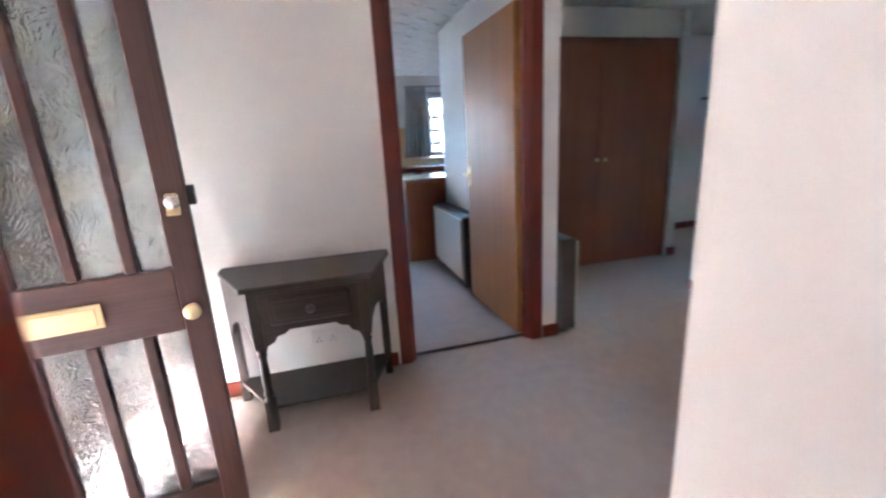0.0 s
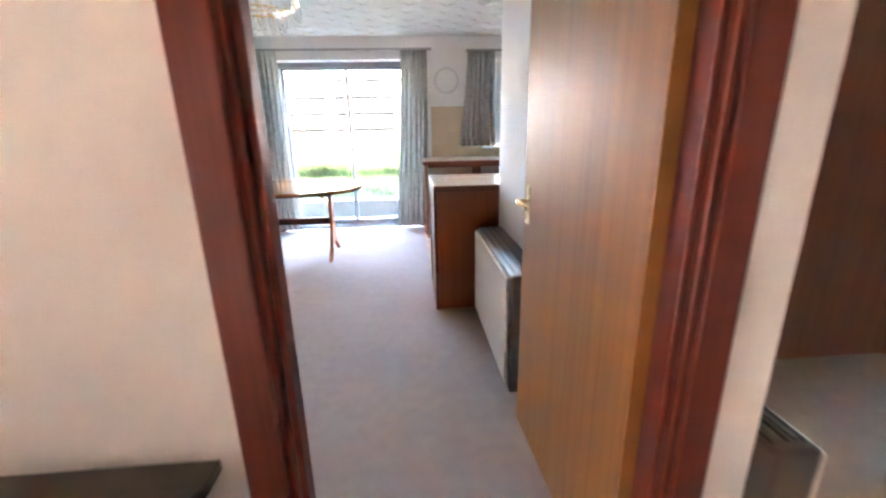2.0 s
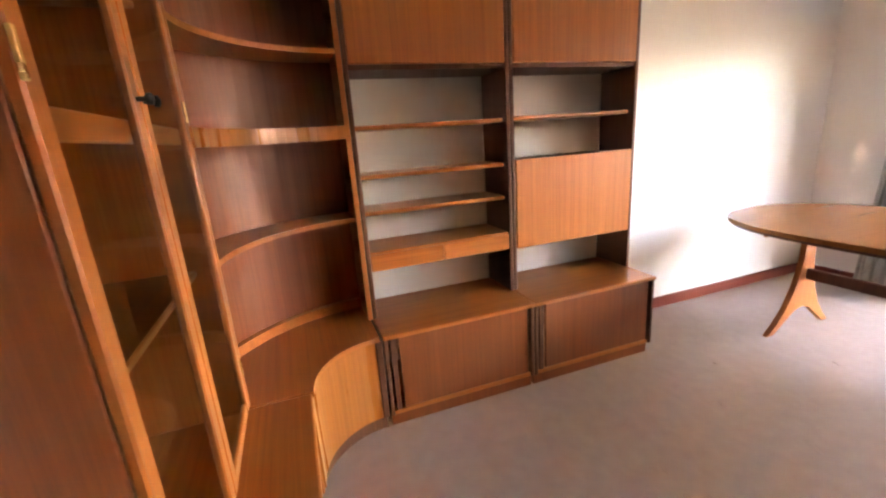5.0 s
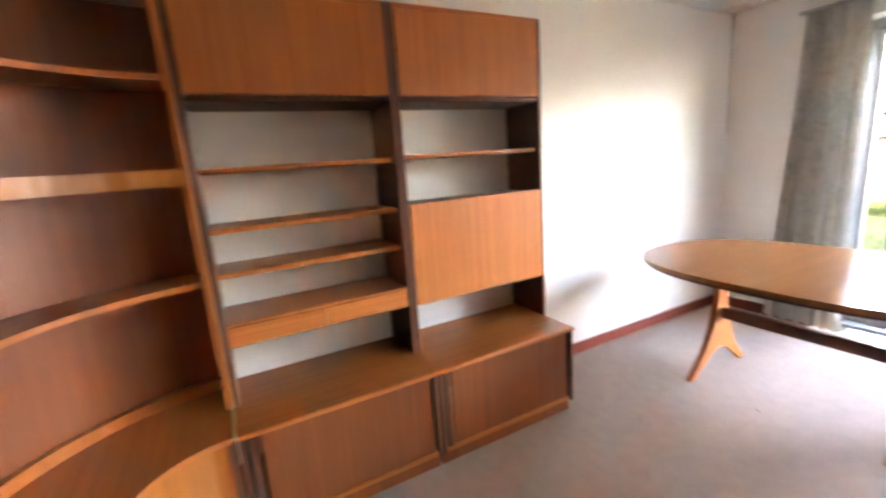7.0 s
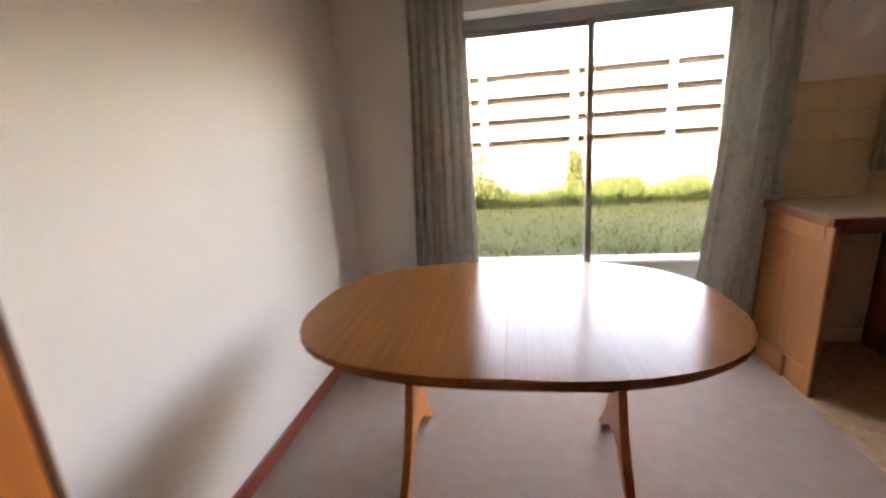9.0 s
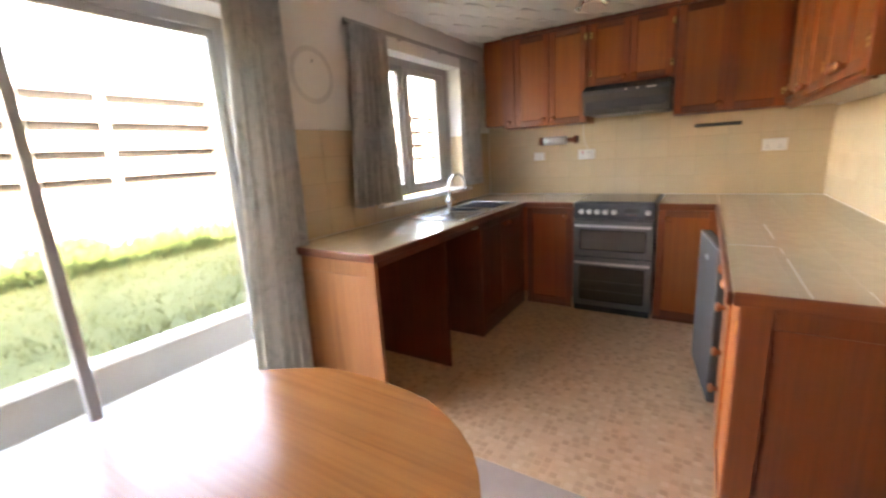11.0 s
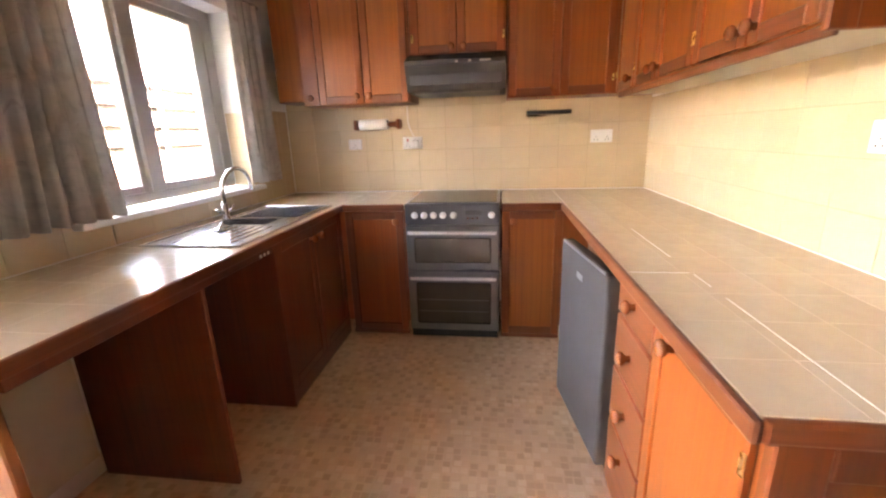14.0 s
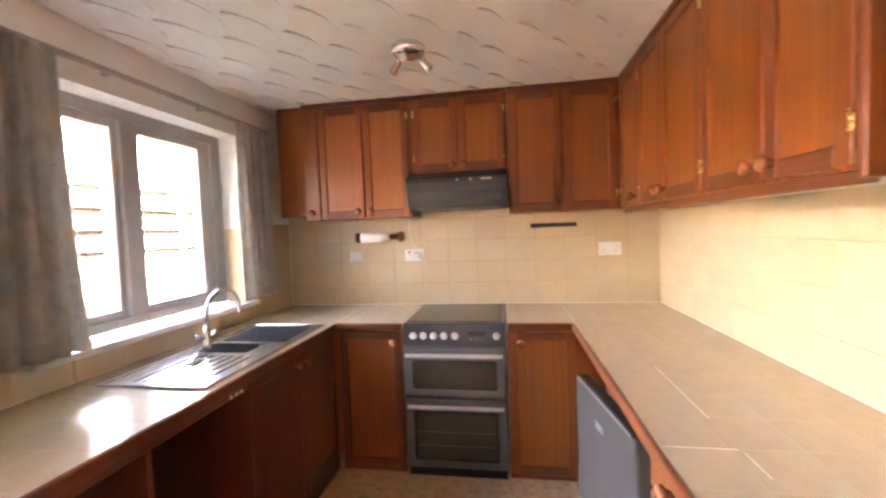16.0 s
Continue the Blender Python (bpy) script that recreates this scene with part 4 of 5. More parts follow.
        lathe(dr, "knob", BLACK, ((0.005, 0), (0.005, 0.014), (0.011, 0.018), (0.011, 0.026), (0.003, 0.029)), pose(xk, f, 1.44, -90), 12, "small dark knob")
        xh = d0 + 0.004 if side else d1 - 0.004
        for zz in (0.62, 1.42, 1.86):
            bx(dr, "hinge", BRASS, xh - 0.004, xh + 0.004, f - 0.002, f + 0.004, zz, zz + 0.055, 0.001, "brass butt hinge")
    return u


glazed_bay()


def corner_bay():
    """The corner unit, whose shelves and lower door curve round a point in the room."""
    u = thing("corner_unit", (0, 0, 0), 0, "teak corner unit with concave shelves and curved lower door", "wall unit", "teak wall unit")
    cx, cy = XC, YC

    def plate(r, rb=None):
        return arc(cx, cy, r, 180, 270, 16)

    def sheet(name, r0, r1, z0, z1, mat_, label=""):
        out = arc(cx, cy, r0, 180, 270, 18)
        inn = arc(cx, cy, r1, 270, 180, 18)
        return prism(u, name, mat_, out + inn, "z", z0, z1, label)

    def filled(name, r, z0, z1, mat_):
        pts = arc(cx, cy, r, 180, 270, 18) + [(cx, SY + 0.01), (WX + 0.01, SY + 0.01), (WX + 0.01, cy)]
        return prism(u, name, mat_, pts, "z", z0, z1, bev=0.0)
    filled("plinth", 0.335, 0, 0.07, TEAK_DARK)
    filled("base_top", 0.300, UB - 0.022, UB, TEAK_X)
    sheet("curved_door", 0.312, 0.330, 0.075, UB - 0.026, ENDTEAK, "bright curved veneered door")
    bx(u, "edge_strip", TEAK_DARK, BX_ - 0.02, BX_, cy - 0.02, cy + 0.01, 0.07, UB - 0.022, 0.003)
    sheet("curved_back", 0.735, 0.745, UB, UT - 0.02, TEAK_SIDE_SHADE)
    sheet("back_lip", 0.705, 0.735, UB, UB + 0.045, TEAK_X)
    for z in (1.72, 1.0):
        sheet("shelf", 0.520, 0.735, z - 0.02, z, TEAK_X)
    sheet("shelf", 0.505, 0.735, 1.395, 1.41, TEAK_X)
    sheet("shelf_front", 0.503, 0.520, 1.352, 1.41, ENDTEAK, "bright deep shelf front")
    sheet("top_panel", 0.505, 0.745, UT - 0.03, UT, TEAK_X)
    bx(u, "upright", TEAK, WX + 0.01, UX, cy - 0.012, cy + 0.012, UB, UT, 0.003)
    bx(u, "upright", TEAK, cx - 0.018, cx + 0.004, SY + 0.01, UY, UB, UT, 0.003)
    return u


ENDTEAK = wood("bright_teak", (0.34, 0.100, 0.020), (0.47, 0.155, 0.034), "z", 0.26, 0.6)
corner_bay()

# ---- dining table ----
def dining_table():
    cx, cy = -0.64, 5.62
    t = thing("dining_table", (cx, cy, 0), 0, "oval teak extending dining table on two sculpted trestle legs", "table")
    A, Bh, N = 0.765, 0.535, 2.6

    def outline(sx, sc=1.0):
        pts = []
        for k in range(25):
            an = radians(-90 + 180 * k / 24)
            c, s = math.cos(an), math.sin(an)
            px = A * sc * abs(c) ** (2 / N) * (1 if c >= 0 else -1)
            py = Bh * sc * abs(s) ** (2 / N) * (1 if s >= 0 else -1)
            pts.append((sx * (max(px, 0) + 0.0004), py))
        return pts
    for sx in (-1, 1):
        bm = bmesh.new()
        add_prism(bm, outline(sx), "z", 0.716, 0.74)
        bmesh.ops.bevel(bm, geom=[e_ for e_ in bm.edges if abs(e_.verts[0].co.z - e_.verts[1].co.z) < 1e-5 and max(abs(v.co.x) for v in e_.verts) > 0.003], offset=0.005, segments=2, affect="EDGES", clamp_overlap=True)
        part("tabletop_leaf", bm, TEAKTOP, t)
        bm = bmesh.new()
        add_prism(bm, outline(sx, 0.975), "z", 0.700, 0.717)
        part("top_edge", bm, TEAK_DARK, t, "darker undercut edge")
    for x in (-0.42, 0.42):
        bx(t, "apron_rail", TEAK_Y, x - 0.012, x + 0.012, -0.36, 0.36, 0.655, 0.70, 0.003)
        # one sculpted end: a post that splits into two feet sweeping outwards
        half = [(0.05, 0.70), (0.046, 0.60), (0.05, 0.48), (0.062, 0.38), (0.092, 0.27), (0.15, 0.15), (0.225, 0.06), (0.29, 0.0)]
        inner = [(0.235, 0.0), (0.15, 0.07), (0.07, 0.135), (0.0, 0.155)]
        pts = half + inner + [(-a_, z) for a_, z in inner[::-1][1:]] + [(-a_, z) for a_, z in half[::-1]]
        prism(t, "trestle_leg", TEAK, [(a_ + 0.05, z) for a_, z in pts], "x", x - 0.016, x + 0.016, bev=0.003)
    bx(t, "stretcher", TEAK_DARK, -0.404, 0.404, 0.036, 0.064, 0.335, 0.402, 0.004)
    return t


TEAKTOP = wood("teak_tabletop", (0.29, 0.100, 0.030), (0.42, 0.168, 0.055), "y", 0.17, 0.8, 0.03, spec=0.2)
dining_table()


def chandelier():
    c = thing("chandelier", (-0.36, 4.62, H), 0, "small ceiling chandelier with clear glass drops", "lamp")
    lathe(c, "ceiling_plate", BRASS, ((0.07, 0), (0.07, -0.012), (0.03, -0.03), (0.012, -0.035)), None, 18)
    cyl(c, "stem", BRASS, (0, 0, -0.03), (0, 0, -0.26), 0.008)
    for k in range(2):
        r, z = 0.25 - 0.10 * k, -0.20 - 0.06 * k
        ring = [(r * math.cos(2 * math.pi * j / 24), r * math.sin(2 * math.pi * j / 24), z) for j in range(25)]
        tube(c, "ring", BRASS, ring, 0.006, 6)
        nd = 24 - 10 * k
        for j in range(nd):
            an = 2 * math.pi * j / nd
            lathe(c, "glass_drop", CRYSTAL, ((0.003, 0.0), (0.013, -0.025), (0.016, -0.05), (0.010, -0.085), (0.002, -0.095)),
                  Matrix.Translation((r * math.cos(an), r * math.sin(an), z - 0.004)) @ Matrix.Scale(1.25, 4), 8)
    for j in range(4):
        an = math.pi / 2 * j
        tube(c, "arm", BRASS, [(0, 0, -0.15), (0.12 * math.cos(an), 0.12 * math.sin(an), -0.14), (0.25 * math.cos(an), 0.25 * math.sin(an), -0.20)], 0.004, 6)
    return c


chandelier()

# dents and small pulls in the carpet
def carpet_dent(x, y, rz, L):
    ob = thing("carpet_tuft", (x, y, 0.0), rz, "raised pull in the beige carpet", "carpet pull")
    bm = bmesh.new()
    n = 9
    for k in range(n):
        u = (k / (n - 1) - 0.5) * L
        h = 0.0045 * (1 - (2 * k / (n - 1) - 1) ** 2) + 0.001
        bmesh.ops.create_icosphere(bm, subdivisions=1, radius=1, matrix=Matrix.Translation((u, 0.003 * math.sin(k * 2.1), 0)) @ Matrix.Diagonal((L / n, 0.006, h, 1)))
    part("tuft", bm, CARPET, ob)


for x, y, rz, L in ((-0.715, 4.55, -20, 0.06), (-0.70, 5.395, -25, 0.06), (-0.36, 4.62, -25, 0.07), (-0.20, 5.30, 5, 0.07), (-0.98, 4.85, 10, 0.03), (-0.52, 3.98, 30, 0.05), (0.15, 3.7, -15, 0.05), (0.05, 4.75, 40, 0.04)):
    carpet_dent(x, y, rz, L)

# ---- kitchen ----
def knob_profile():
    return ((0.011, 0), (0.009, 0.010), (0.012, 0.015), (0.020, 0.020), (0.0225, 0.027), (0.020, 0.034), (0.012, 0.039), (0.002, 0.041))


def panel_door(parent, name, face, u0, u1, z0, z1, at, knob=None, hinge=None, frame_=0.05, mat_f=None, mat_p=None):
    """A framed door. face: '-x', '+y', '-y': where it looks; at: the plane of the carcass front."""
    mat_f, mat_p = mat_f or MAHOG, mat_p or MAHOG_PANEL
    s = {"-x": -1, "+y": 1, "-y": -1}[face]

    def bb(nm, m_, par, a0, a1, b0, b1, d0, d1, bev=0.003, label=""):
        lo, hi = sorted((at + s * d0, at + s * d1))
        if face == "-x":
            return bx(par, nm, m_, lo, hi, a0, a1, b0, b1, bev, label)
        return bx(par, nm, m_, a0, a1, lo, hi, b0, b1, bev, label)
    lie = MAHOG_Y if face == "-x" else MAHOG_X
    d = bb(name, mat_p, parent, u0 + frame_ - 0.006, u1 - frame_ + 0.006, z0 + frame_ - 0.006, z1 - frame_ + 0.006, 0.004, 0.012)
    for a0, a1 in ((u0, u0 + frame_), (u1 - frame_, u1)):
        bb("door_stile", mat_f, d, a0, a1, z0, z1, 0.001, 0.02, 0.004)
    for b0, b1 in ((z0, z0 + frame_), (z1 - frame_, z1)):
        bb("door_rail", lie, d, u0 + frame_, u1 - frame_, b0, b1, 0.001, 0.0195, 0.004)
    if knob:
        ku, kz = knob
        m_ = {"-x": pose(at - 0.02, ku, kz, 0, -90, 0), "+y": pose(ku, at + 0.02, kz, -90), "-y": pose(ku, at - 0.02, kz, 90)}[face]
        lathe(d, "knob", KNOBWOOD, knob_profile(), m_, 14, "turned wooden knob")
    if hinge is not None:
        for zz in (z0 + 0.07, z1 - 0.11):
            bb("hinge", BRASS, d, hinge - 0.006, hinge + 0.006, zz, zz + 0.045, 0.018, 0.023, 0.001, "brass hinge")
    return d


def base_unit(name, loc, label):
    return thing(name, loc, 0, label, "cabinet", "kitchen base units")


WT = 0.90                              # top of the worktop

# north run: end panel, two open bays, sink unit
eu = base_unit("kitchen_end_panel", (0.78, 6.48, 0), "paler wooden end panel of the sink worktop")
bx(eu, "panel", ENDWOOD, 0.008, 0.022, -0.28, 0.29, 0.002, 0.865, 0.002)
for ya, yb, za, zb in ((-0.295, -0.235, 0, 0.865), (0.24, 0.30, 0, 0.865)):
    bx(eu, "frame_stile", ENDWOOD, 0, 0.026, ya, yb, za, zb, 0.004)
for za, zb in ((0.0, 0.13), (0.775, 0.865)):
    bx(eu, "frame_rail", ENDWOOD, 0.001, 0.025, -0.235, 0.24, za, zb, 0.004)
bx(eu, "skirting_strip", ENDWOOD, -0.014, 0.0, -0.10, 0.30, 0.0, 0.13, 0.004)

ap = base_unit("appliance_bay", (1.42, 6.48, 0), "dark wooden partition beside the empty appliance space")
bx(ap, "partition", MAHOG_SHADE, -0.009, 0.009, -0.295, 0.30, 0.002, 0.865, 0.002)
bx(ap, "back_board", BOARD, -0.605, -0.02, 0.295, 0.312, 0.10, 0.865, 0.002, "pale back board")
bx(ap, "top_rail", MAHOG_SHADE, -0.605, 0.47, -0.295, -0.275, 0.825, 0.865, 0.003)
su = base_unit("sink_unit", (2.32, 6.48, 0), "mahogany sink base unit with panelled doors")
bx(su, "side", MAHOG_SHADE, -0.424, -0.406, -0.295, 0.30, 0.002, 0.865, 0.002)
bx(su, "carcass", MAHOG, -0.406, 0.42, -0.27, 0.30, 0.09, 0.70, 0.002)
bx(su, "plinth", MAHOG_SHADE, -0.406, 0.42, -0.287, -0.27, 0.002, 0.089, 0.002)
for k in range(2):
    panel_door(su, "door", "-y", -0.402 + 0.408 * k, 0.002 + 0.408 * k, 0.09, 0.85, -0.27, (-0.04 + 0.09 * k, 0.79), mat_f=MAHOG_SHADE, mat_p=MAHOG_SHADE)

# cooker wall: narrow units each side of the cooker
lu = base_unit("corner_base_unit", (2.74, 5.965, 0), "narrow mahogany base unit beside the cooker")
bx(lu, "carcass", MAHOG, 0.012, 0.60, -0.195, 0.80, 0.09, 0.865, 0.002)
bx(lu, "plinth", MAHOG_SHADE, -0.005, 0.011, -0.195, 0.20, 0.002, 0.029, 0.002)
panel_door(lu, "door", "-x", -0.19, 0.195, 0.03, 0.85, 0.012, (-0.145, 0.79), mat_f=MAHOG_SHADE, mat_p=MAHOG)
ru = base_unit("corner_base_unit", (2.74, 4.96, 0), "narrow mahogany base unit beside the cooker")
bx(ru, "carcass", MAHOG, 0.012, 0.60, -0.80, 0.196, 0.09, 0.865, 0.002)
bx(ru, "plinth", MAHOG_SHADE, -0.005, 0.011, -0.175, 0.196, 0.002, 0.029, 0.002)
panel_door(ru, "door", "-x", -0.175, 0.195, 0.03, 0.85, 0.012, (0.125, 0.79))

# south run, with its end towards the dining table
pu = base_unit("drawer_unit", (1.485, 4.46, 0), "mahogany four-drawer unit under the worktop")
bx(pu, "carcass", MAHOG, -0.235, 0.095, -0.30, 0.285, 0.002, 0.865, 0.002)
for k, (z0, z1, zk) in enumerate(((0.72, 0.855, 0.795), (0.52, 0.712, 0.622), (0.31, 0.512, 0.41), (0.03, 0.302, 0.23))):
    dw = bx(pu, "drawer_front", MAHOG_X, -0.232, 0.092, 0.285, 0.305, z0, z1, 0.006)
    lathe(dw, "knob", KNOBWOOD, knob_profile(), pose(-0.07, 0.305, zk, -90), 14, "turned wooden knob")
du = base_unit("peninsula_unit", (1.08, 4.46, 0), "mahogany peninsula cabinet with panelled end")
bx(du, "carcass", MAHOG, -0.295, 0.168, -0.30, 0.285, 0.002, 0.865, 0.002)
panel_door(du, "door", "+y", -0.26, 0.165, 0.03, 0.855, 0.285, (0.05, 0.815), -0.255, mat_p=MAHOG)
bx(du, "end_panel", MAHOG_END_SHADE, -0.312, -0.297, -0.24, 0.235, 0.04, 0.83, 0.002)
for ya, yb in ((-0.305, -0.235), (0.225, 0.307)):
    bx(du, "end_stile", MAHOG_END_SHADE, -0.322, -0.296, ya, yb, 0.0, 0.865, 0.004)
for za, zb in ((0.0, 0.09), (0.80, 0.865)):
    bx(du, "end_rail", MAHOG_END_SHADE, -0.321, -0.297, -0.235, 0.225, za, zb, 0.004)
bx(du, "back_panel", MAHOG, -0.296, 0.120, -0.313, -0.30, 0.0, 0.865, 0.003)
bx(du, "corner_bead", MAHOG_SHADE, -0.322, -0.30, -0.325, -0.305, 0.0, 0.865, 0.004)


def fridge():
    f = thing("undercounter_fridge", (1.85, 4.46, 0), 0, "grey undercounter fridge with its door slightly ajar", "fridge")
    bx(f, "body", FRIDGEGREY, -0.26, 0.27, -0.27, 0.30, 0.03, 0.82, 0.006)
    bx(f, "seal", BLACK, -0.25, 0.25, 0.30, 0.306, 0.06, 0.82, 0.002)
    turn = Matrix.Translation((-0.26, 0.305, 0)) @ Matrix.Rotation(radians(8.5), 4, "Z")
    door = None
    for nm, m_, dims, bev in (("door", FRIDGEGREY, (0.0, 0.535, -0.02, 0.035, 0.05, 0.835), 0.012), ("handle_recess", BLACK, (0.05, 0.49, -0.004, 0.022, 0.832, 0.838), 0.002), ("top_lip", SILVER, (0.02, 0.515, 0.024, 0.037, 0.826, 0.84), 0.004),
                              ("badge", SILVER, (0.24, 0.31, 0.035, 0.038, 0.725, 0.75), 0.001)):
        bm = bmesh.new()
        add_box(bm, *dims, bev, 2)
        bmesh.ops.transform(bm, matrix=turn, verts=bm.verts)
        ob = part(nm, bm, m_, door or f, "grey fridge door, slightly ajar" if nm == "door" else "")
        door = door or ob
    for x in (-0.2, 0.2):
        cyl(f, "foot", BLACK, (x, 0.25, 0.002), (x, 0.25, 0.035), 0.018)
    return f


fridge()


def cooker():
    c = thing("cooker", (2.72, 5.462, 0), 0, "graphite electric cooker with two glass oven doors and ceramic hob", "cooker")
    w = 0.297
    bx(c, "body", COOKERGREY, 0.02, 0.60, -w, w, 0.03, 0.865, 0.004)
    bx(c, "plinth", BLACK, -0.004, 0.10, -w + 0.01, w - 0.01, 0.002, 0.05, 0.002)
    hob = bx(c, "hob", COOKERGREY, -0.012, 0.61, -w, w, 0.885, 0.905, 0.006, "hob with dark ceramic glass")
    bx(hob, "hob_glass", HOBGLASS, 0.02, 0.575, -w + 0.02, w - 0.02, 0.905, 0.909, 0.002)
    pan = prism(c, "control_panel", COOKERGREY, [(0.02, 0.775), (-0.004, 0.78), (0.004, 0.885), (0.02, 0.885)], "y", -w, w, "control panel with silver knobs")
    for y in (0.235, 0.175, 0.115, 0.055, -0.01, -0.245):
        lathe(pan, "control_knob", BRIGHTMETAL, ((0.021, 0), (0.021, 0.006), (0.016, 0.010), (0.015, 0.022), (0.003, 0.024)), pose(-0.001, y, 0.83, 0, -90, 0), 16, "silver control knob")
    bx(pan, "clock_display", BLACK, -0.004, 0.004, -0.185, -0.085, 0.83, 0.858, 0.001)
    for k in range(3):
        cyl(pan, "button", CHROME, (0.0, -0.10 - 0.03 * k, 0.812), (-0.008, -0.10 - 0.03 * k, 0.812), 0.005, n=10)
    for z0, z1, hz in ((0.475, 0.765, 0.725), (0.055, 0.465, 0.425)):
        d = bx(c, "oven_door", SILVER, -0.014, 0.019, -w + 0.003, w - 0.003, z0, z1, 0.006, "silver oven door")
        bx(d, "oven_glass", OVENGLASS, -0.018, -0.013, -w + 0.055, w - 0.055, z0 + 0.05, z1 - 0.075, 0.008)
        tb = bx(d, "handle", BRIGHTMETAL, -0.050, -0.036, -w + 0.02, w - 0.02, hz - 0.011, hz + 0.011, 0.005, "broad silver bar handle", 2)
        for y in (-w + 0.035, w - 0.035):
            bx(tb, "handle_stay", SILVER, -0.04, -0.012, y - 0.012, y + 0.012, hz - 0.009, hz + 0.009, 0.002)
        if z0 < 0.3:
            for zz in (0.19, 0.27):
                bx(d, "rack_line", SILVER, -0.0188, -0.0178, -w + 0.07, w - 0.07, zz, zz + 0.003, 0)
    return c


cooker()


def worktop(name, rows, edges, label):
    """rows: slabs; edges: wooden lips (x0, x1, y0, y1)."""
    w = thing(name, (0, 0, 0), 0, label, "worktop", "tiled worktops")
    boxes("slab", TOPGROUT, [(*r, 0.865, WT - 0.0009) for r in rows], w)
    for x0, x1, y0, y1 in edges:
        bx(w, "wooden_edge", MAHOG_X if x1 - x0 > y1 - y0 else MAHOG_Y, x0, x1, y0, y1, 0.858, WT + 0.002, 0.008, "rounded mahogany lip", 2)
    return w


north_top = worktop("worktop_north", [(0.775, 1.69, 6.185, 6.80), (1.69, 2.67, 6.185, 6.215), (1.69, 2.67, 6.66, 6.80), (2.67, 3.36, 6.185, 6.80), (2.735, 3.36, 5.765, 6.185)],
                    [(0.757, 2.745, 6.165, 6.185), (0.757, 0.775, 6.185, 6.795), (2.715, 2.735, 5.765, 6.185)], "stone-coloured tiled worktop holding the sink")
south_top = worktop("worktop_south", [(0.775, 3.36, 4.136, 4.785), (2.735, 3.36, 4.785, 5.155)],
                    [(0.757, 2.735, 4.785, 4.803), (0.757, 0.775, 4.125, 4.785), (0.757, 1.206, 4.118, 4.136), (2.717, 2.735, 4.803, 5.155)], "stone-coloured tiled peninsula worktop")

# a few joints that were filled afresh in white
for x0, x1, y0, y1 in ((0.78, 1.24, 4.6055, 4.6077), (1.32, 1.42, 4.6055, 4.6077), (1.60, 2.02, 4.6055, 4.6077), (1.435, 1.437, 4.615, 4.78), (0.79, 0.90, 4.465, 4.4662)):
    bx(south_top, "grout_line", PALEGROUT, x0, x1, y0, y1, WT - 0.002, WT + 0.0004, 0)
# small screw caps at the head of the open bay
for k in range(3):
    cyl(su, "screw_cap", WHITE, (-0.424 - 0.05 - 0.03 * k, -0.297, 0.835), (-0.424 - 0.05 - 0.03 * k, -0.294, 0.835), 0.008, n=10)


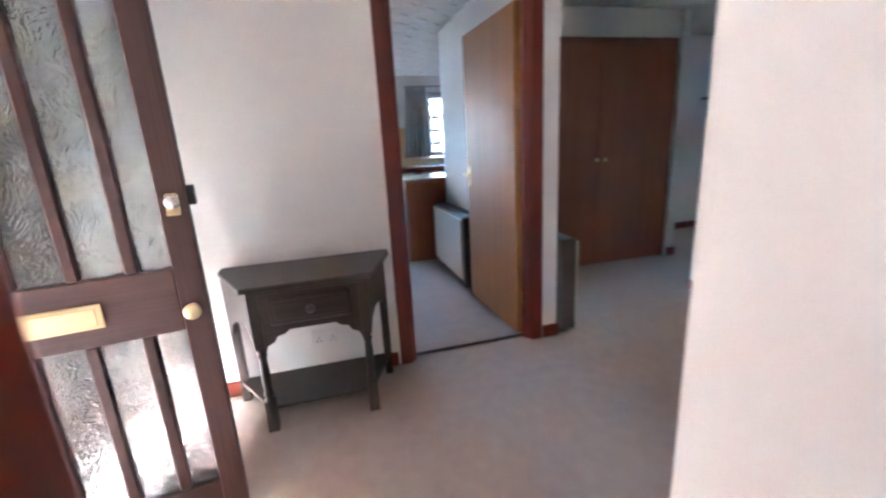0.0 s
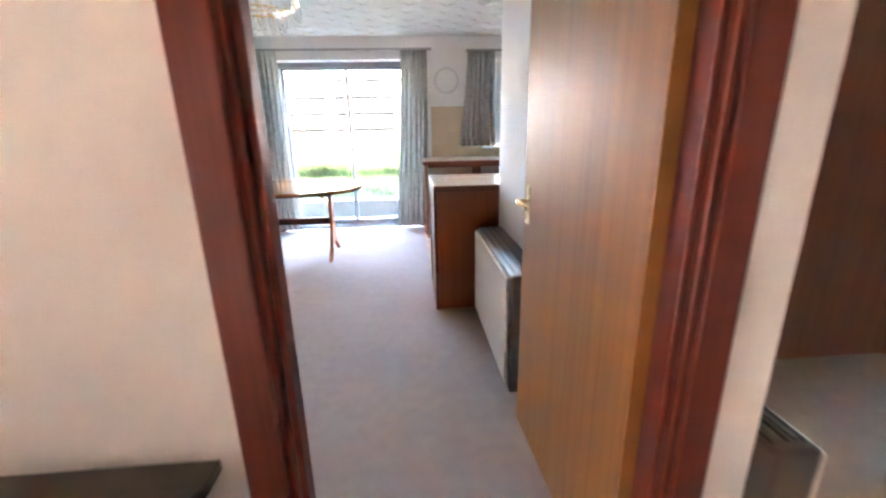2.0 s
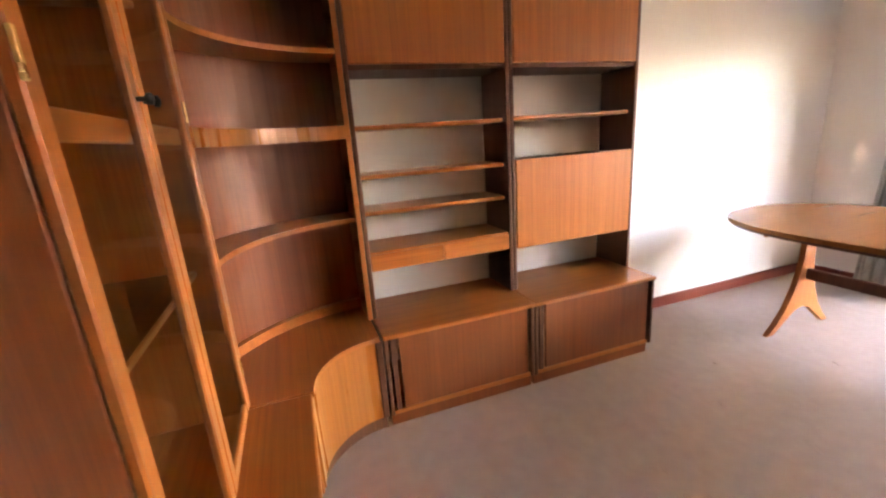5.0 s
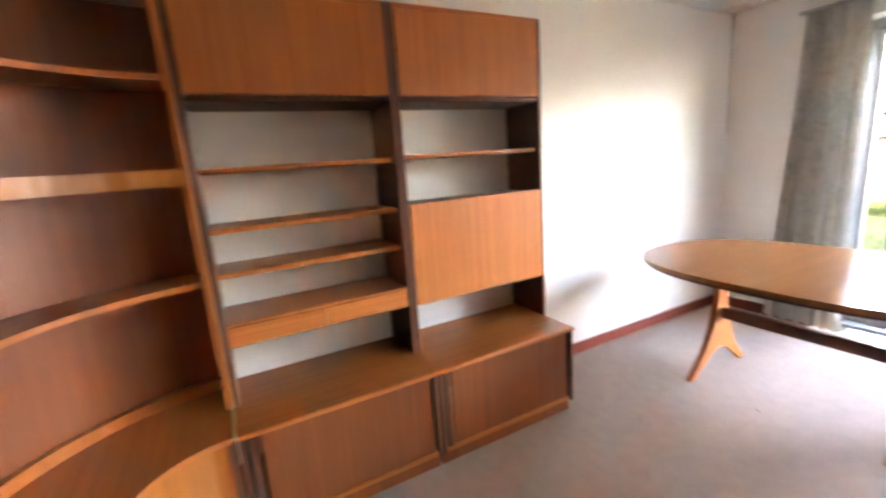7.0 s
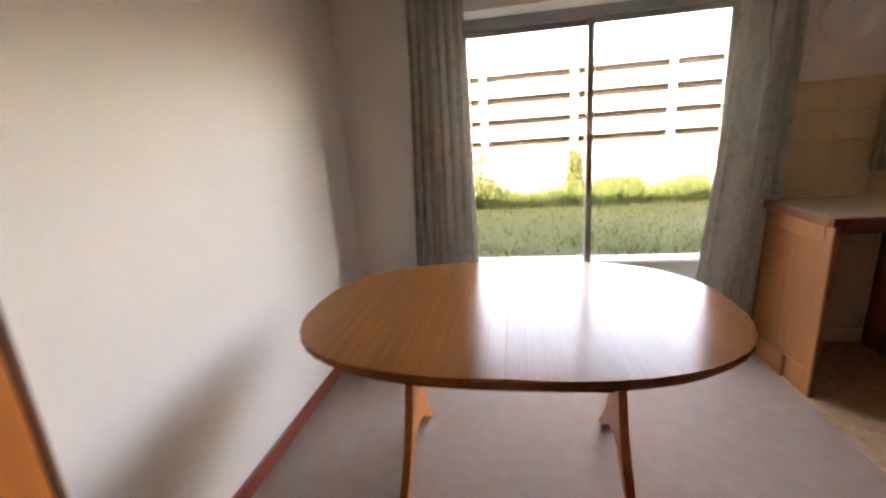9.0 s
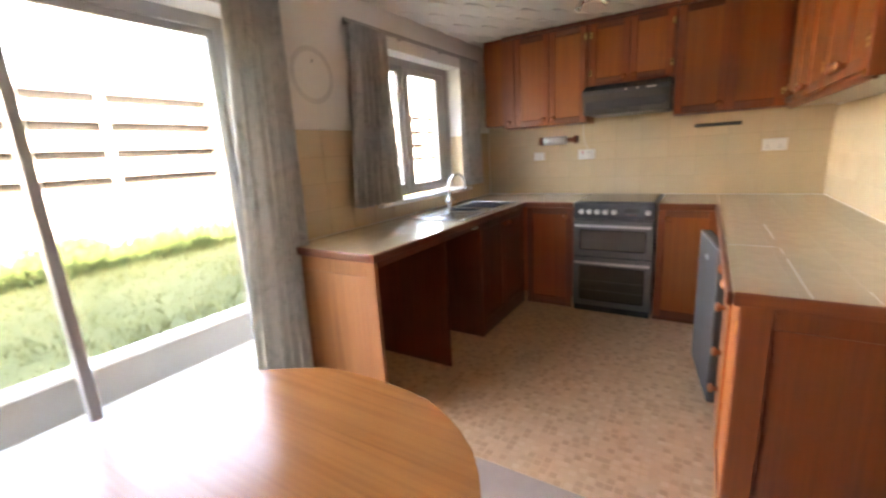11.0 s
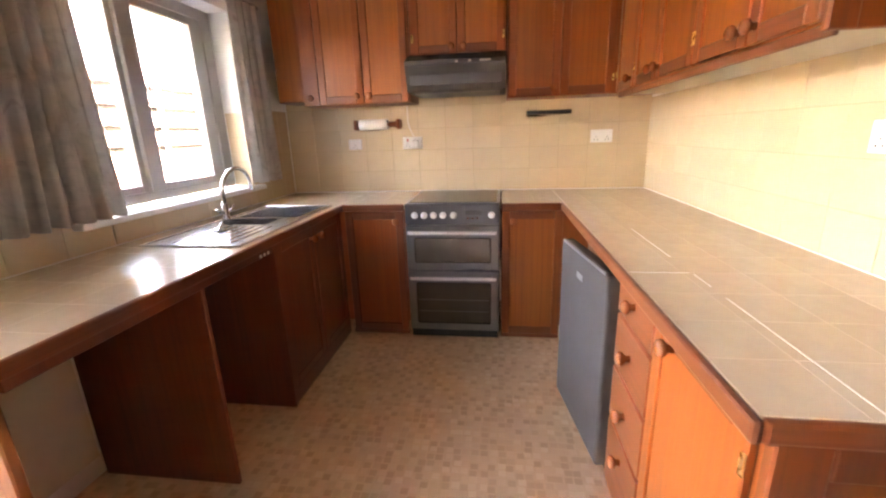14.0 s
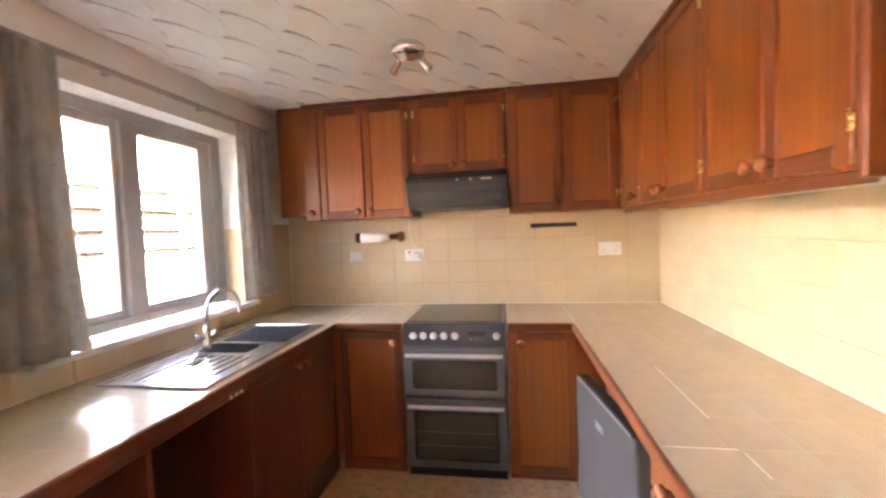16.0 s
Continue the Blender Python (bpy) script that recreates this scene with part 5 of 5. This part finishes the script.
def sink():
    s = thing("kitchen_sink", (1.69, 6.21, WT), 0, "stainless steel sink with bowl, half bowl and ribbed drainer", "sink")
    W, D = 0.98, 0.455
    rim = 0.006
    # bowls as open boxes let into the rim
    bowls = ((0.42, 0.58, 0.13, 0.40, 0.09), (0.61, 0.95, 0.05, 0.41, 0.16))
    bm = bmesh.new()
    xs = sorted({0, W, *[v for b in bowls for v in b[:2]]})
    ys = sorted({0, D, *[v for b in bowls for v in b[2:4]]})
    for xa, xb in zip(xs, xs[1:]):
        for ya, yb in zip(ys, ys[1:]):
            if any(b[0] <= xa and xb <= b[1] and b[2] <= ya and yb <= b[3] for b in bowls):
                continue
            add_box(bm, xa, xb, ya, yb, 0.0, rim)
    bmesh.ops.remove_doubles(bm, verts=bm.verts, dist=1e-5)
    part("sink_top", bm, STEEL, s)
    for x0, x1, y0, y1, d in bowls:
        bm = bmesh.new()
        add_box(bm, x0, x1, y0, y1, -d - 0.003, -d)
        for q in ((x0, x0 + 0.003, y0, y1), (x1 - 0.003, x1, y0, y1), (x0, x1, y0, y0 + 0.003), (x0, x1, y1 - 0.003, y1)):
            add_box(bm, *q, -d, 0.004)
        part("bowl", bm, STEEL, s)
        cyl(s, "plug_hole", CHROME, ((x0 + x1) / 2, (y0 + y1) / 2, -d), ((x0 + x1) / 2, (y0 + y1) / 2, -d + 0.004), 0.03)
    for k in range(7):
        y = 0.07 + 0.045 * k
        bx(s, "drainer_rib", STEEL, 0.05, 0.38, y, y + 0.014, rim, rim + 0.004, 0.002)
    for q in ((0, W, 0, 0.012), (0, W, D - 0.012, D), (0, 0.012, 0.012, D - 0.012), (W - 0.012, W, 0.012, D - 0.012)):
        bx(s, "rolled_rim", STEEL, *q, rim, rim + 0.005, 0.002)
    plug = lathe(s, "sink_plug", STEEL, ((0.03, 0), (0.034, 0.006), (0.02, 0.012), (0.008, 0.014), (0.012, 0.022), (0.002, 0.026)), Matrix.Translation((0.27, 0.27, rim + 0.003)), 16)
    lathe(s, "sink_plug", STEEL, ((0.026, 0), (0.03, 0.006), (0.016, 0.012), (0.008, 0.014), (0.012, 0.022), (0.002, 0.026)), Matrix.Translation((0.34, 0.31, rim + 0.003)), 16)
    t = thing("mixer_tap", (2.19, 6.60, WT + 0.006), 0, "brushed steel swan-neck mixer tap behind the sink", "tap")
    lathe(t, "tap_body", STEEL, ((0.026, 0), (0.026, 0.02), (0.018, 0.03), (0.018, 0.09), (0.012, 0.1)), None, 16)
    tube(t, "spout", STEEL, [(0, 0, 0.09), (0.0, 0, 0.17)] + [(0.105 - 0.105 * math.cos(radians(an)), -0.03 * math.sin(radians(an / 2)), 0.17 + 0.10 * math.sin(radians(an))) for an in range(0, 181, 15)] + [(0.212, -0.03, 0.14)], 0.011, 12)
    for sx in (-1, 1):
        tube(t, "lever", STEEL, [(0, 0, 0.05), (sx * 0.04, 0, 0.055), (sx * 0.075, -0.005, 0.075)], 0.008, 8)
    return s


sink()

# ---- wall cabinets ----
UZ, UTOP = 1.53, 2.312


def wall_cab(name, label):
    return thing(name, (0, 0, 0), 0, label, "wall cabinet", "kitchen wall cabinets")


c1 = wall_cab("wall_cabinet", "mahogany wall cabinet with two panelled doors beside the window wall")
bx(c1, "carcass", MAHOG, 3.08, 3.356, 5.755, 6.50, UZ, UTOP, 0.002)
panel_door(c1, "door", "-x", 6.075, 6.385, UZ + 0.005, UTOP - 0.035, 3.08, (6.115, UZ + 0.05))
panel_door(c1, "door", "-x", 5.765, 6.07, UZ + 0.005, UTOP - 0.035, 3.08, (6.03, UZ + 0.05), 5.77)
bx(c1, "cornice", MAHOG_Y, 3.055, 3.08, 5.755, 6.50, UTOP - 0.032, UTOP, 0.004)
bx(c1, "end_filler", MAHOG, 3.062, 3.08, 6.39, 6.50, UZ, UTOP - 0.035, 0.003)
lathe(c1, "knob", MAHOG, knob_profile(), pose(3.062, 6.44, UZ + 0.05, 0, -90, 0), 14)
c1b = wall_cab("wall_cabinet", "shallow dark cabinet side near the kitchen window")
bx(c1b, "carcass", MAHOG, 3.10, 3.356, 6.503, 6.70, UZ + 0.03, UTOP, 0.002)
bx(c1b, "door", MAHOG_PANEL, 3.086, 3.10, 6.506, 6.697, UZ + 0.035, UTOP - 0.035, 0.003)
c2 = wall_cab("hood_cabinet", "small mahogany cabinet above the cooker hood")
bx(c2, "carcass", MAHOG, 3.08, 3.356, 5.125, 5.752, 1.80, UTOP, 0.002)
panel_door(c2, "door", "-x", 5.44, 5.735, 1.815, UTOP - 0.035, 3.08, (5.475, 1.85), 5.728)
panel_door(c2, "door", "-x", 5.14, 5.435, 1.815, UTOP - 0.035, 3.08, (5.40, 1.85), 5.147)
bx(c2, "cornice", MAHOG_Y, 3.055, 3.08, 5.125, 5.752, UTOP - 0.032, UTOP, 0.004)
c3 = wall_cab("wall_cabinet", "mahogany wall cabinet with two panelled doors in the kitchen corner")
bx(c3, "carcass", MAHOG, 3.08, 3.356, 4.14, 5.122, UZ, UTOP, 0.002)
panel_door(c3, "door", "-x", 4.795, 5.115, UZ + 0.005, UTOP - 0.035, 3.08, (4.835, UZ + 0.05))
panel_door(c3, "door", "-x", 4.47, 4.79, UZ + 0.005, UTOP - 0.035, 3.08, None, 4.476)
bx(c3, "cornice", MAHOG_Y, 3.055, 3.08, 4.46, 5.122, UTOP - 0.032, UTOP, 0.004)
c4 = wall_cab("wall_cabinet", "row of mahogany wall cabinets over the peninsula worktop")
bx(c4, "carcass", MAHOG, 1.325, 3.076, 4.14, 4.44, UZ, UTOP, 0.002)
bx(c4, "pale_underside", BOARD, 1.335, 3.076, 4.145, 4.43, UZ - 0.014, UZ - 0.001, 0.001, "pale unfinished underside")
ds = (1.33, 1.625, 1.985, 2.37, 2.70, 3.05)
for k, (xa, xb) in enumerate(zip(ds, ds[1:])):
    kx = {0: xb - 0.04, 1: xa + 0.04, 2: xb - 0.04, 3: xa + 0.04, 4: xa + 0.05}[k]
    hx = {0: xa + 0.006, 1: xb - 0.006, 2: xa + 0.006, 3: xb - 0.006, 4: xb - 0.006}[k]
    panel_door(c4, "door", "+y", xa + 0.003, xb - 0.003, UZ + 0.005, UTOP - 0.035, 4.44, (kx, UZ + 0.05), hx)
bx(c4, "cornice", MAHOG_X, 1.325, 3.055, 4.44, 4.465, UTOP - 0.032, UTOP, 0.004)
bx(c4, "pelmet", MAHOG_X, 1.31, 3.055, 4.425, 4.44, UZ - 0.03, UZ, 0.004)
bx(c4, "end_panel", MAHOG, 1.306, 1.322, 4.14, 4.46, UZ - 0.02, UTOP, 0.003)
bx(c4, "end_stile", MAHOG, 1.298, 1.306, 4.14, 4.20, UZ - 0.02, UTOP, 0.003)
bx(c4, "end_stile", MAHOG, 1.298, 1.306, 4.40, 4.46, UZ - 0.02, UTOP, 0.003)
bx(c4, "wall_bracket", MAHOG, 1.21, 1.306, 4.14, 4.18, UZ - 0.04, UZ + 0.02, 0.004)

hood = thing("cooker_hood", (2.86, 5.438, 1.585), 0, "slim black cooker hood under its cabinet", "cooker hood")
prism(hood, "hood_body", HOODGREY, [(0.055, -0.012), (0.49, -0.012), (0.49, 0.21), (0.12, 0.21), (0.0, 0.165), (0.0, 0.13)], "y", -0.305, 0.305, bev=0.003)
bx(hood, "front_lip", COOKERGREY, -0.006, 0.01, -0.305, 0.305, 0.132, 0.163, 0.004)
for y0, y1 in ((-0.215, -0.15), (-0.10, -0.085), (-0.02, -0.005)):
    bx(hood, "switch", BRIGHTMETAL, -0.009, -0.004, y0, y1, 0.142, 0.153, 0.001)
bx(hood, "visor_panel", COOKERGREY, 0.018, 0.024, -0.28, 0.28, 0.02, 0.115, 0.002)
bx(hood, "filter", SILVER, 0.08, 0.45, -0.27, 0.27, -0.017, -0.012, 0.001)

# small things on the tiled walls
socket("wall_socket", pose(KX - 0.006, 6.26, 1.262, 0, 0, -90), 0.10, 0.075, "white switch plate on the cream tiles", 1)
socket("wall_socket", pose(KX - 0.006, 5.815, 1.262, 0, 0, -90), 0.147, 0.087, "white double socket with a red switch and a plug", 2, True)
plug = thing("plug", (KX - 0.018, 5.79, 1.255), 0, "white plug with thin flex in the socket", "plug")
bx(plug, "plug_body", WHITE, -0.035, 0.0, -0.026, 0.026, -0.026, 0.026, 0.008)
tube(plug, "flex", WHITE, [(-0.02, 0, 0.02), (-0.03, 0.01, 0.06), (-0.02, 0.035, 0.11), (-0.01, 0.05, 0.16), (-0.01, 0.05, 0.27)], 0.003, 6)
socket("wall_socket", pose(KX - 0.006, 4.458, 1.27, 0, 0, -90), 0.147, 0.087, "white double socket on the cream tiles")
socket("wall_socket", pose(1.458, KY + 0.006, 1.272, 0, 0, 180), 0.147, 0.087, "white double socket by the peninsula")
socket("wall_socket", pose(1.425, KY + 0.006, 1.41, 0, 0, 180), 0.087, 0.087, "white single switch above the double socket", 1)
strip = thing("magnetic_strip", (KX - 0.006, 4.825, 1.443), 0, "black magnetic knife strip on the tiles", "knife strip")
bx(strip, "bar", BLACK, -0.016, 0, -0.155, 0.155, -0.014, 0.014, 0.004)
rollh = thing("paper_roll_holder", (KX - 0.006, 6.06, 1.40), 0, "wooden kitchen roll holder with white paper", "roll holder")
for y in (-0.16, 0.16):
    bx(rollh, "bracket", MAHOG, -0.10, 0, y - 0.012, y + 0.012, -0.035, 0.035, 0.008)
cyl(rollh, "rod", MAHOG, (-0.06, -0.17, 0), (-0.06, 0.17, 0), 0.012)
lathe(rollh, "paper_roll", PAPER, ((0.014, -0.105), (0.036, -0.105), (0.037, 0.0), (0.036, 0.105), (0.014, 0.105)), pose(-0.06, 0.03, 0, 90), 20)
bx(rollh, "backplate", MAHOG_Y, -0.012, 0, -0.172, 0.172, -0.02, 0.02, 0.003)

spot = thing("ceiling_spotlight", (2.37, 5.58, H - 0.006), 0, "chrome ceiling spotlight with three heads", "lamp")
lathe(spot, "ceiling_plate", CHROME, ((0.082, 0.004), (0.082, -0.03), (0.07, -0.037), (0.004, -0.038)), None, 26)
for k in range(3):
    an = radians(60 + 120 * k)
    d = Vector((math.cos(an), math.sin(an), 0))
    p = Vector((0, 0, -0.03)) + d * 0.06
    q = p + d * 0.012 + Vector((0, 0, -0.03))
    arm = tube(spot, "arm", CHROME, [p, p + Vector((0, 0, -0.018)), q], 0.006, 8)
    way = (d * 0.75 + Vector((0, 0, -0.65))).normalized()
    hd = lathe(arm, "spot_head", STEEL, ((0.010, -0.022), (0.0165, -0.018), (0.0175, 0.03), (0.0205, 0.034), (0.0215, 0.05), (0.019, 0.052)),
               Matrix.Translation(q) @ way.to_track_quat("Z", "Y").to_matrix().to_4x4(), 18, "brushed steel spot head")
    cyl(hd, "bulb", WHITE, q + way * 0.048, q + way * 0.056, 0.017, 0.015, 14)

# ---- garden ----
gw = thing("garden_wall", (0, 0, 0), 0, "low concrete retaining wall below the lawn", "garden wall")
GY, GZ = 8.0, 0.19
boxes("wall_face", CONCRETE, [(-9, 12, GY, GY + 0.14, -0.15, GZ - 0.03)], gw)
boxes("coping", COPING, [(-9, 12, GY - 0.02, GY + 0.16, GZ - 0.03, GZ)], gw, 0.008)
structure(boxes("ground_patio", EARTH, [(-14, 16, 7.1, GY, -0.2, -0.08)]), "grey paving outside the garden door", "paving")


def lawn():
    bm, n = bmesh.new(), 60
    xs = [-60 + 120 * k / n for k in range(n + 1)]
    ys = [GY + 0.1 + 0.12 * k for k in range(26)] + [12, 16, 30, 60, 200, 900]
    g = [[bm.verts.new((x, y, GZ - 0.02 + (0.03 * noise.noise((x * 0.6, y * 0.6, 0)) + 0.17 * min(1, (y - GY) / 3.4) if y < 20 else 0.1))) for x in xs] for y in ys]
    for a_, b_ in zip(g, g[1:]):
        for k in range(n):
            bm.faces.new((a_[k], a_[k + 1], b_[k + 1], b_[k]))
    return structure(part("ground", bm, LAWN, None, "", True), "sunlit lawn rising behind the low wall", "lawn")


lawn()
# unseen dark slab added to swallow sunlight that would bounce indoors
structure(boxes("ground_porch", BOUNCECUT, [(-3.6, -1.45, -1.6, 2.2, -0.12, -0.1)]), "unseen dark paving added to cut light bounced into the hall", "paving")
structure(boxes("ground_front", EARTH, [(-300, -1.45, -300, 7.1, -0.3, -0.12), (-1.45, 8.1, -300, -1.5, -0.3, -0.12), (8.1, 300, -300, 7.1, -0.3, -0.12)]), "pale paving round the house", "paving")


def tufts(name, x0, x1, y0, y1, count, hmin, hmax, mat_, label, seed, cat="grass"):
    rnd = random.Random(seed)
    vs, fs = [], []
    for _ in range(count):
        x, y = rnd.uniform(x0, x1), rnd.uniform(y0, y1)
        z = GZ + 0.17 * min(1, (y - GY) / 3.4) - 0.04
        h = rnd.uniform(hmin, hmax) * (0.55 + 0.9 * max(0.0, 0.5 + noise.noise((x * 1.3, y * 1.3, seed))))
        an, w = rnd.uniform(0, 6.28), rnd.uniform(0.004, 0.012) * (1 + hmax)
        lx, ly = rnd.uniform(-0.4, 0.4) * h, rnd.uniform(-0.4, 0.4) * h
        b = len(vs)
        vs += [(x - w * math.cos(an), y - w * math.sin(an), z), (x + w * math.cos(an), y + w * math.sin(an), z), (x + lx, y + ly, z + h)]
        fs.append((b, b + 1, b + 2))
    me = bpy.data.meshes.new(name)
    me.from_pydata(vs, [], fs)
    me.materials.append(mat_)
    return tagged(new(name, me), label, cat, kind="stuff")


tufts("grass", -4, 7, GY + 0.16, 10.9, 22000, 0.04, 0.10, BLADE, "short sunlit lawn grass", 11)
tufts("tall_grass", -4, 7, 10.4, 11.3, 9000, 0.10, 0.42, WEED, "tall uncut grass and weeds along the fence", 12)


def shrub(x, y, r, h, seed, label):
    ob = thing("shrub", (x, y, GZ + 0.06), 0, label, "shrub")
    rnd = random.Random(seed)
    bm = bmesh.new()
    for k in range(7):
        an = rnd.uniform(0, 6.28)
        add_tube(bm, [(0, 0, 0), (0.3 * r * math.cos(an), 0.3 * r * math.sin(an), 0.5 * h), (0.7 * r * math.cos(an), 0.7 * r * math.sin(an), rnd.uniform(0.7, 1.0) * h)], 0.012, 5)
    part("stem", bm, GAPSHADE_AND_STEM, ob)
    vs, fs = [], []
    for _ in range(1300):
        an, rr, z = rnd.uniform(0, 6.28), r * rnd.random() ** 0.6, h * rnd.uniform(0.08, 1.05)
        rr *= 1.1 - 0.5 * abs(z / h - 0.45)
        p = Vector((rr * math.cos(an), rr * math.sin(an), z))
        s = rnd.uniform(0.025, 0.06)
        q = Euler((rnd.uniform(0, 3), rnd.uniform(0, 3), rnd.uniform(0, 6))).to_matrix()
        b = len(vs)
        vs += [tuple(p + q @ Vector(c)) for c in ((-s, 0, 0), (0, -0.4 * s, 0), (s, 0, 0), (0, 0.4 * s, 0.1 * s))]
        fs.append((b, b + 1, b + 2, b + 3))
    me = bpy.data.meshes.new("foliage")
    me.from_pydata(vs, [], fs)
    me.materials.append(SHRUB)
    lf = new("foliage", me)
    lf.parent = ob


shrub(-1.35, 10.6, 0.45, 0.85, 21, "small leafy shrub with yellowing leaves by the fence")
shrub(1.0, 11.2, 0.45, 0.32, 22, "low weedy shrub at the fence foot")
shrub(0.36, 11.45, 0.12, 0.75, 23, "climbing weed round the fence post")


def fence():
    f = thing("garden_fence", (0, 11.7, 0), 0, "weathered horizontal slatted fence along the garden", "fence")
    xs = [0.38 + 3.0 * k for k in range(-3, 5)]
    for x in xs:
        bx(f, "post", POSTWOOD, x - 0.055, x + 0.055, -0.075, 0.16, -0.1, 2.72, 0.006)
    for xa, xb in zip(xs, xs[1:]):
        for za, zb in ((0.2, 0.50), (0.52, 0.83), (0.85, 1.17), (1.29, 1.53), (1.64, 1.88), (2.00, 2.25), (2.36, 2.50)):
            bx(f, "board", FENCEWOOD, xa + 0.056, xb - 0.056, -0.022, 0.0, za, zb, 0.004)
        # near-black back boards: the gaps' shade is put into their colour
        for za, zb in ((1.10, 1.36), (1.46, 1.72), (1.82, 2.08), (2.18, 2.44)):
            bx(f, "back_board", GAPSHADE_AND_STEM, xa + 0.056, xb - 0.056, 0.13, 0.15, za, zb, 0.004)
        xm = (xa + xb) / 2
        bx(f, "batten", FENCEWOOD, xm - 0.05, xm + 0.05, -0.04, -0.023, 0.25, 2.46, 0.003)
    return f


fence()

# the dusty outline that a wall clock printed, with its nail
mark = thing("wall_mark", (1.10, NY - 0.0015, 1.815), 0, "faint grey ring that a clock printed on the white wall", "wall mark")
bm = bmesh.new()
rows = []
for rr, dy in ((0.126, 0.0), (0.130, -0.0015), (0.150, -0.0015), (0.155, 0.0)):
    rows.append([bm.verts.new((rr * math.cos(math.pi * k / 24), dy, rr * math.sin(math.pi * k / 24))) for k in range(48)])
for ra, rb in zip(rows, rows[1:]):
    for k in range(48):
        bm.faces.new((ra[k], ra[(k + 1) % 48], rb[(k + 1) % 48], rb[k]))
part("ring", bm, MARK, mark)
tube(mark, "nail", STEEL, [(0, 0.002, 0.07), (0, -0.012, 0.07), (0, -0.014, 0.085)], 0.003, 6, "small nail remaining in the wall")

# ---- tiles, last ----
def shared_tile(w, h, t, bev, axis):
    bm = bmesh.new()
    dims = {"x": (t, w, h), "y": (w, t, h), "z": (w, h, t)}[axis]
    bmesh.ops.create_cube(bm, size=1, matrix=Matrix.Diagonal((*dims, 1)))
    bmesh.ops.bevel(bm, geom=list(bm.edges), offset=bev, segments=1, affect="EDGES")
    me = bpy.data.meshes.new("tile")
    bm.to_mesh(me)
    bm.free()
    return me


def lay_wall(parent_name, axis, at, u0, u1, v0, rows, tw, th, sign, skip=lambda u, v: False):
    par = bpy.data.objects[parent_name]
    bed = {"x": (at, at + sign * 0.003, u0, u1, v0, v0 + rows * th), "y": (u0, u1, at, at + sign * 0.003, v0, v0 + rows * th)}[axis]
    b = [*bed]
    if b[0] > b[1]:
        b[0], b[1] = b[1], b[0]
    if b[2] > b[3]:
        b[2], b[3] = b[3], b[2]
    bx(par, "tile_bed", GROUT, *b, 0)
    full = shared_tile(tw - 0.0022, th - 0.0022, 0.006, 0.0012, axis)
    full.materials.append(WALLTILE)
    for r in range(rows):
        u = u0
        while u < u1 - 0.01:
            w = min(tw, u1 - u)
            me = full
            if w < tw - 0.001:
                me = shared_tile(w - 0.0022, th - 0.0022, 0.006, 0.0012, axis)
                me.materials.append(WALLTILE)
            c = (u + w / 2, v0 + (r + 0.5) * th)
            ob = new("tile", me)
            ob.location = (at + sign * 0.0035, c[0], c[1]) if axis == "x" else (c[0], at + sign * 0.0035, c[1])
            ob.parent = par
            u += tw


lay_wall("wall_cooker", "x", KX, 4.14, 6.79, 0.903, 5, 0.2035, 0.1535, -1)
lay_wall("wall_tiled", "y", KY, 1.23, 3.352, 0.903, 4, 0.2035, 0.1535, 1)
lay_wall("wall_north", "y", NY, 2.805, 3.352, 0.903, 4, 0.2035, 0.1535, -1)
lay_wall("wall_north", "y", NY, 0.90, 1.715, 0.903, 4, 0.2035, 0.1535, -1)
lay_wall("wall_north", "y", NY, 1.72, 2.80, 0.903, 1, 0.2035, 0.095, -1)
lay_wall("wall_north", "x", 2.80, 6.80, 6.925, 1.03, 3, 0.125, 0.1535, -1)
structure(bx(None, "trim", BOARD, 1.207, 1.229, KY, KY + 0.012, 0.9, UZ + 0.02, 0.003), "pale bead at the end of the tiles", "trim")


def lay_top(parent, x0, x1, y0, y1, s=0.165, gap=0.0022):
    me = shared_tile(s - gap, s - gap, 0.008, 0.0003, "z")
    me.materials.append(TOPTILE)
    x = x0
    while x < x1 - 0.02:
        w = min(s, x1 - x)
        y = y0
        while y < y1 - 0.02:
            h = min(s, y1 - y)
            m2 = me
            if w < s - 1e-4 or h < s - 1e-4:
                m2 = shared_tile(w - gap, h - gap, 0.008, 0.0003, "z")
                m2.materials.append(TOPTILE)
            ob = new("tile", m2)
            ob.location = (x + w / 2, y + h / 2, WT - 0.0045)
            ob.parent = parent
            y += s
        x += s


lay_top(north_top, 0.777, 1.688, 6.187, 6.797)
lay_top(north_top, 1.69, 2.67, 6.187, 6.213)
lay_top(north_top, 1.69, 2.67, 6.662, 6.797)
lay_top(north_top, 2.672, 3.352, 6.187, 6.797)
lay_top(north_top, 2.737, 3.352, 5.767, 6.185)
lay_top(south_top, 0.777, 3.352, 4.14, 4.783, gap=0.0008)
lay_top(south_top, 2.737, 3.352, 4.787, 5.153, gap=0.0008)
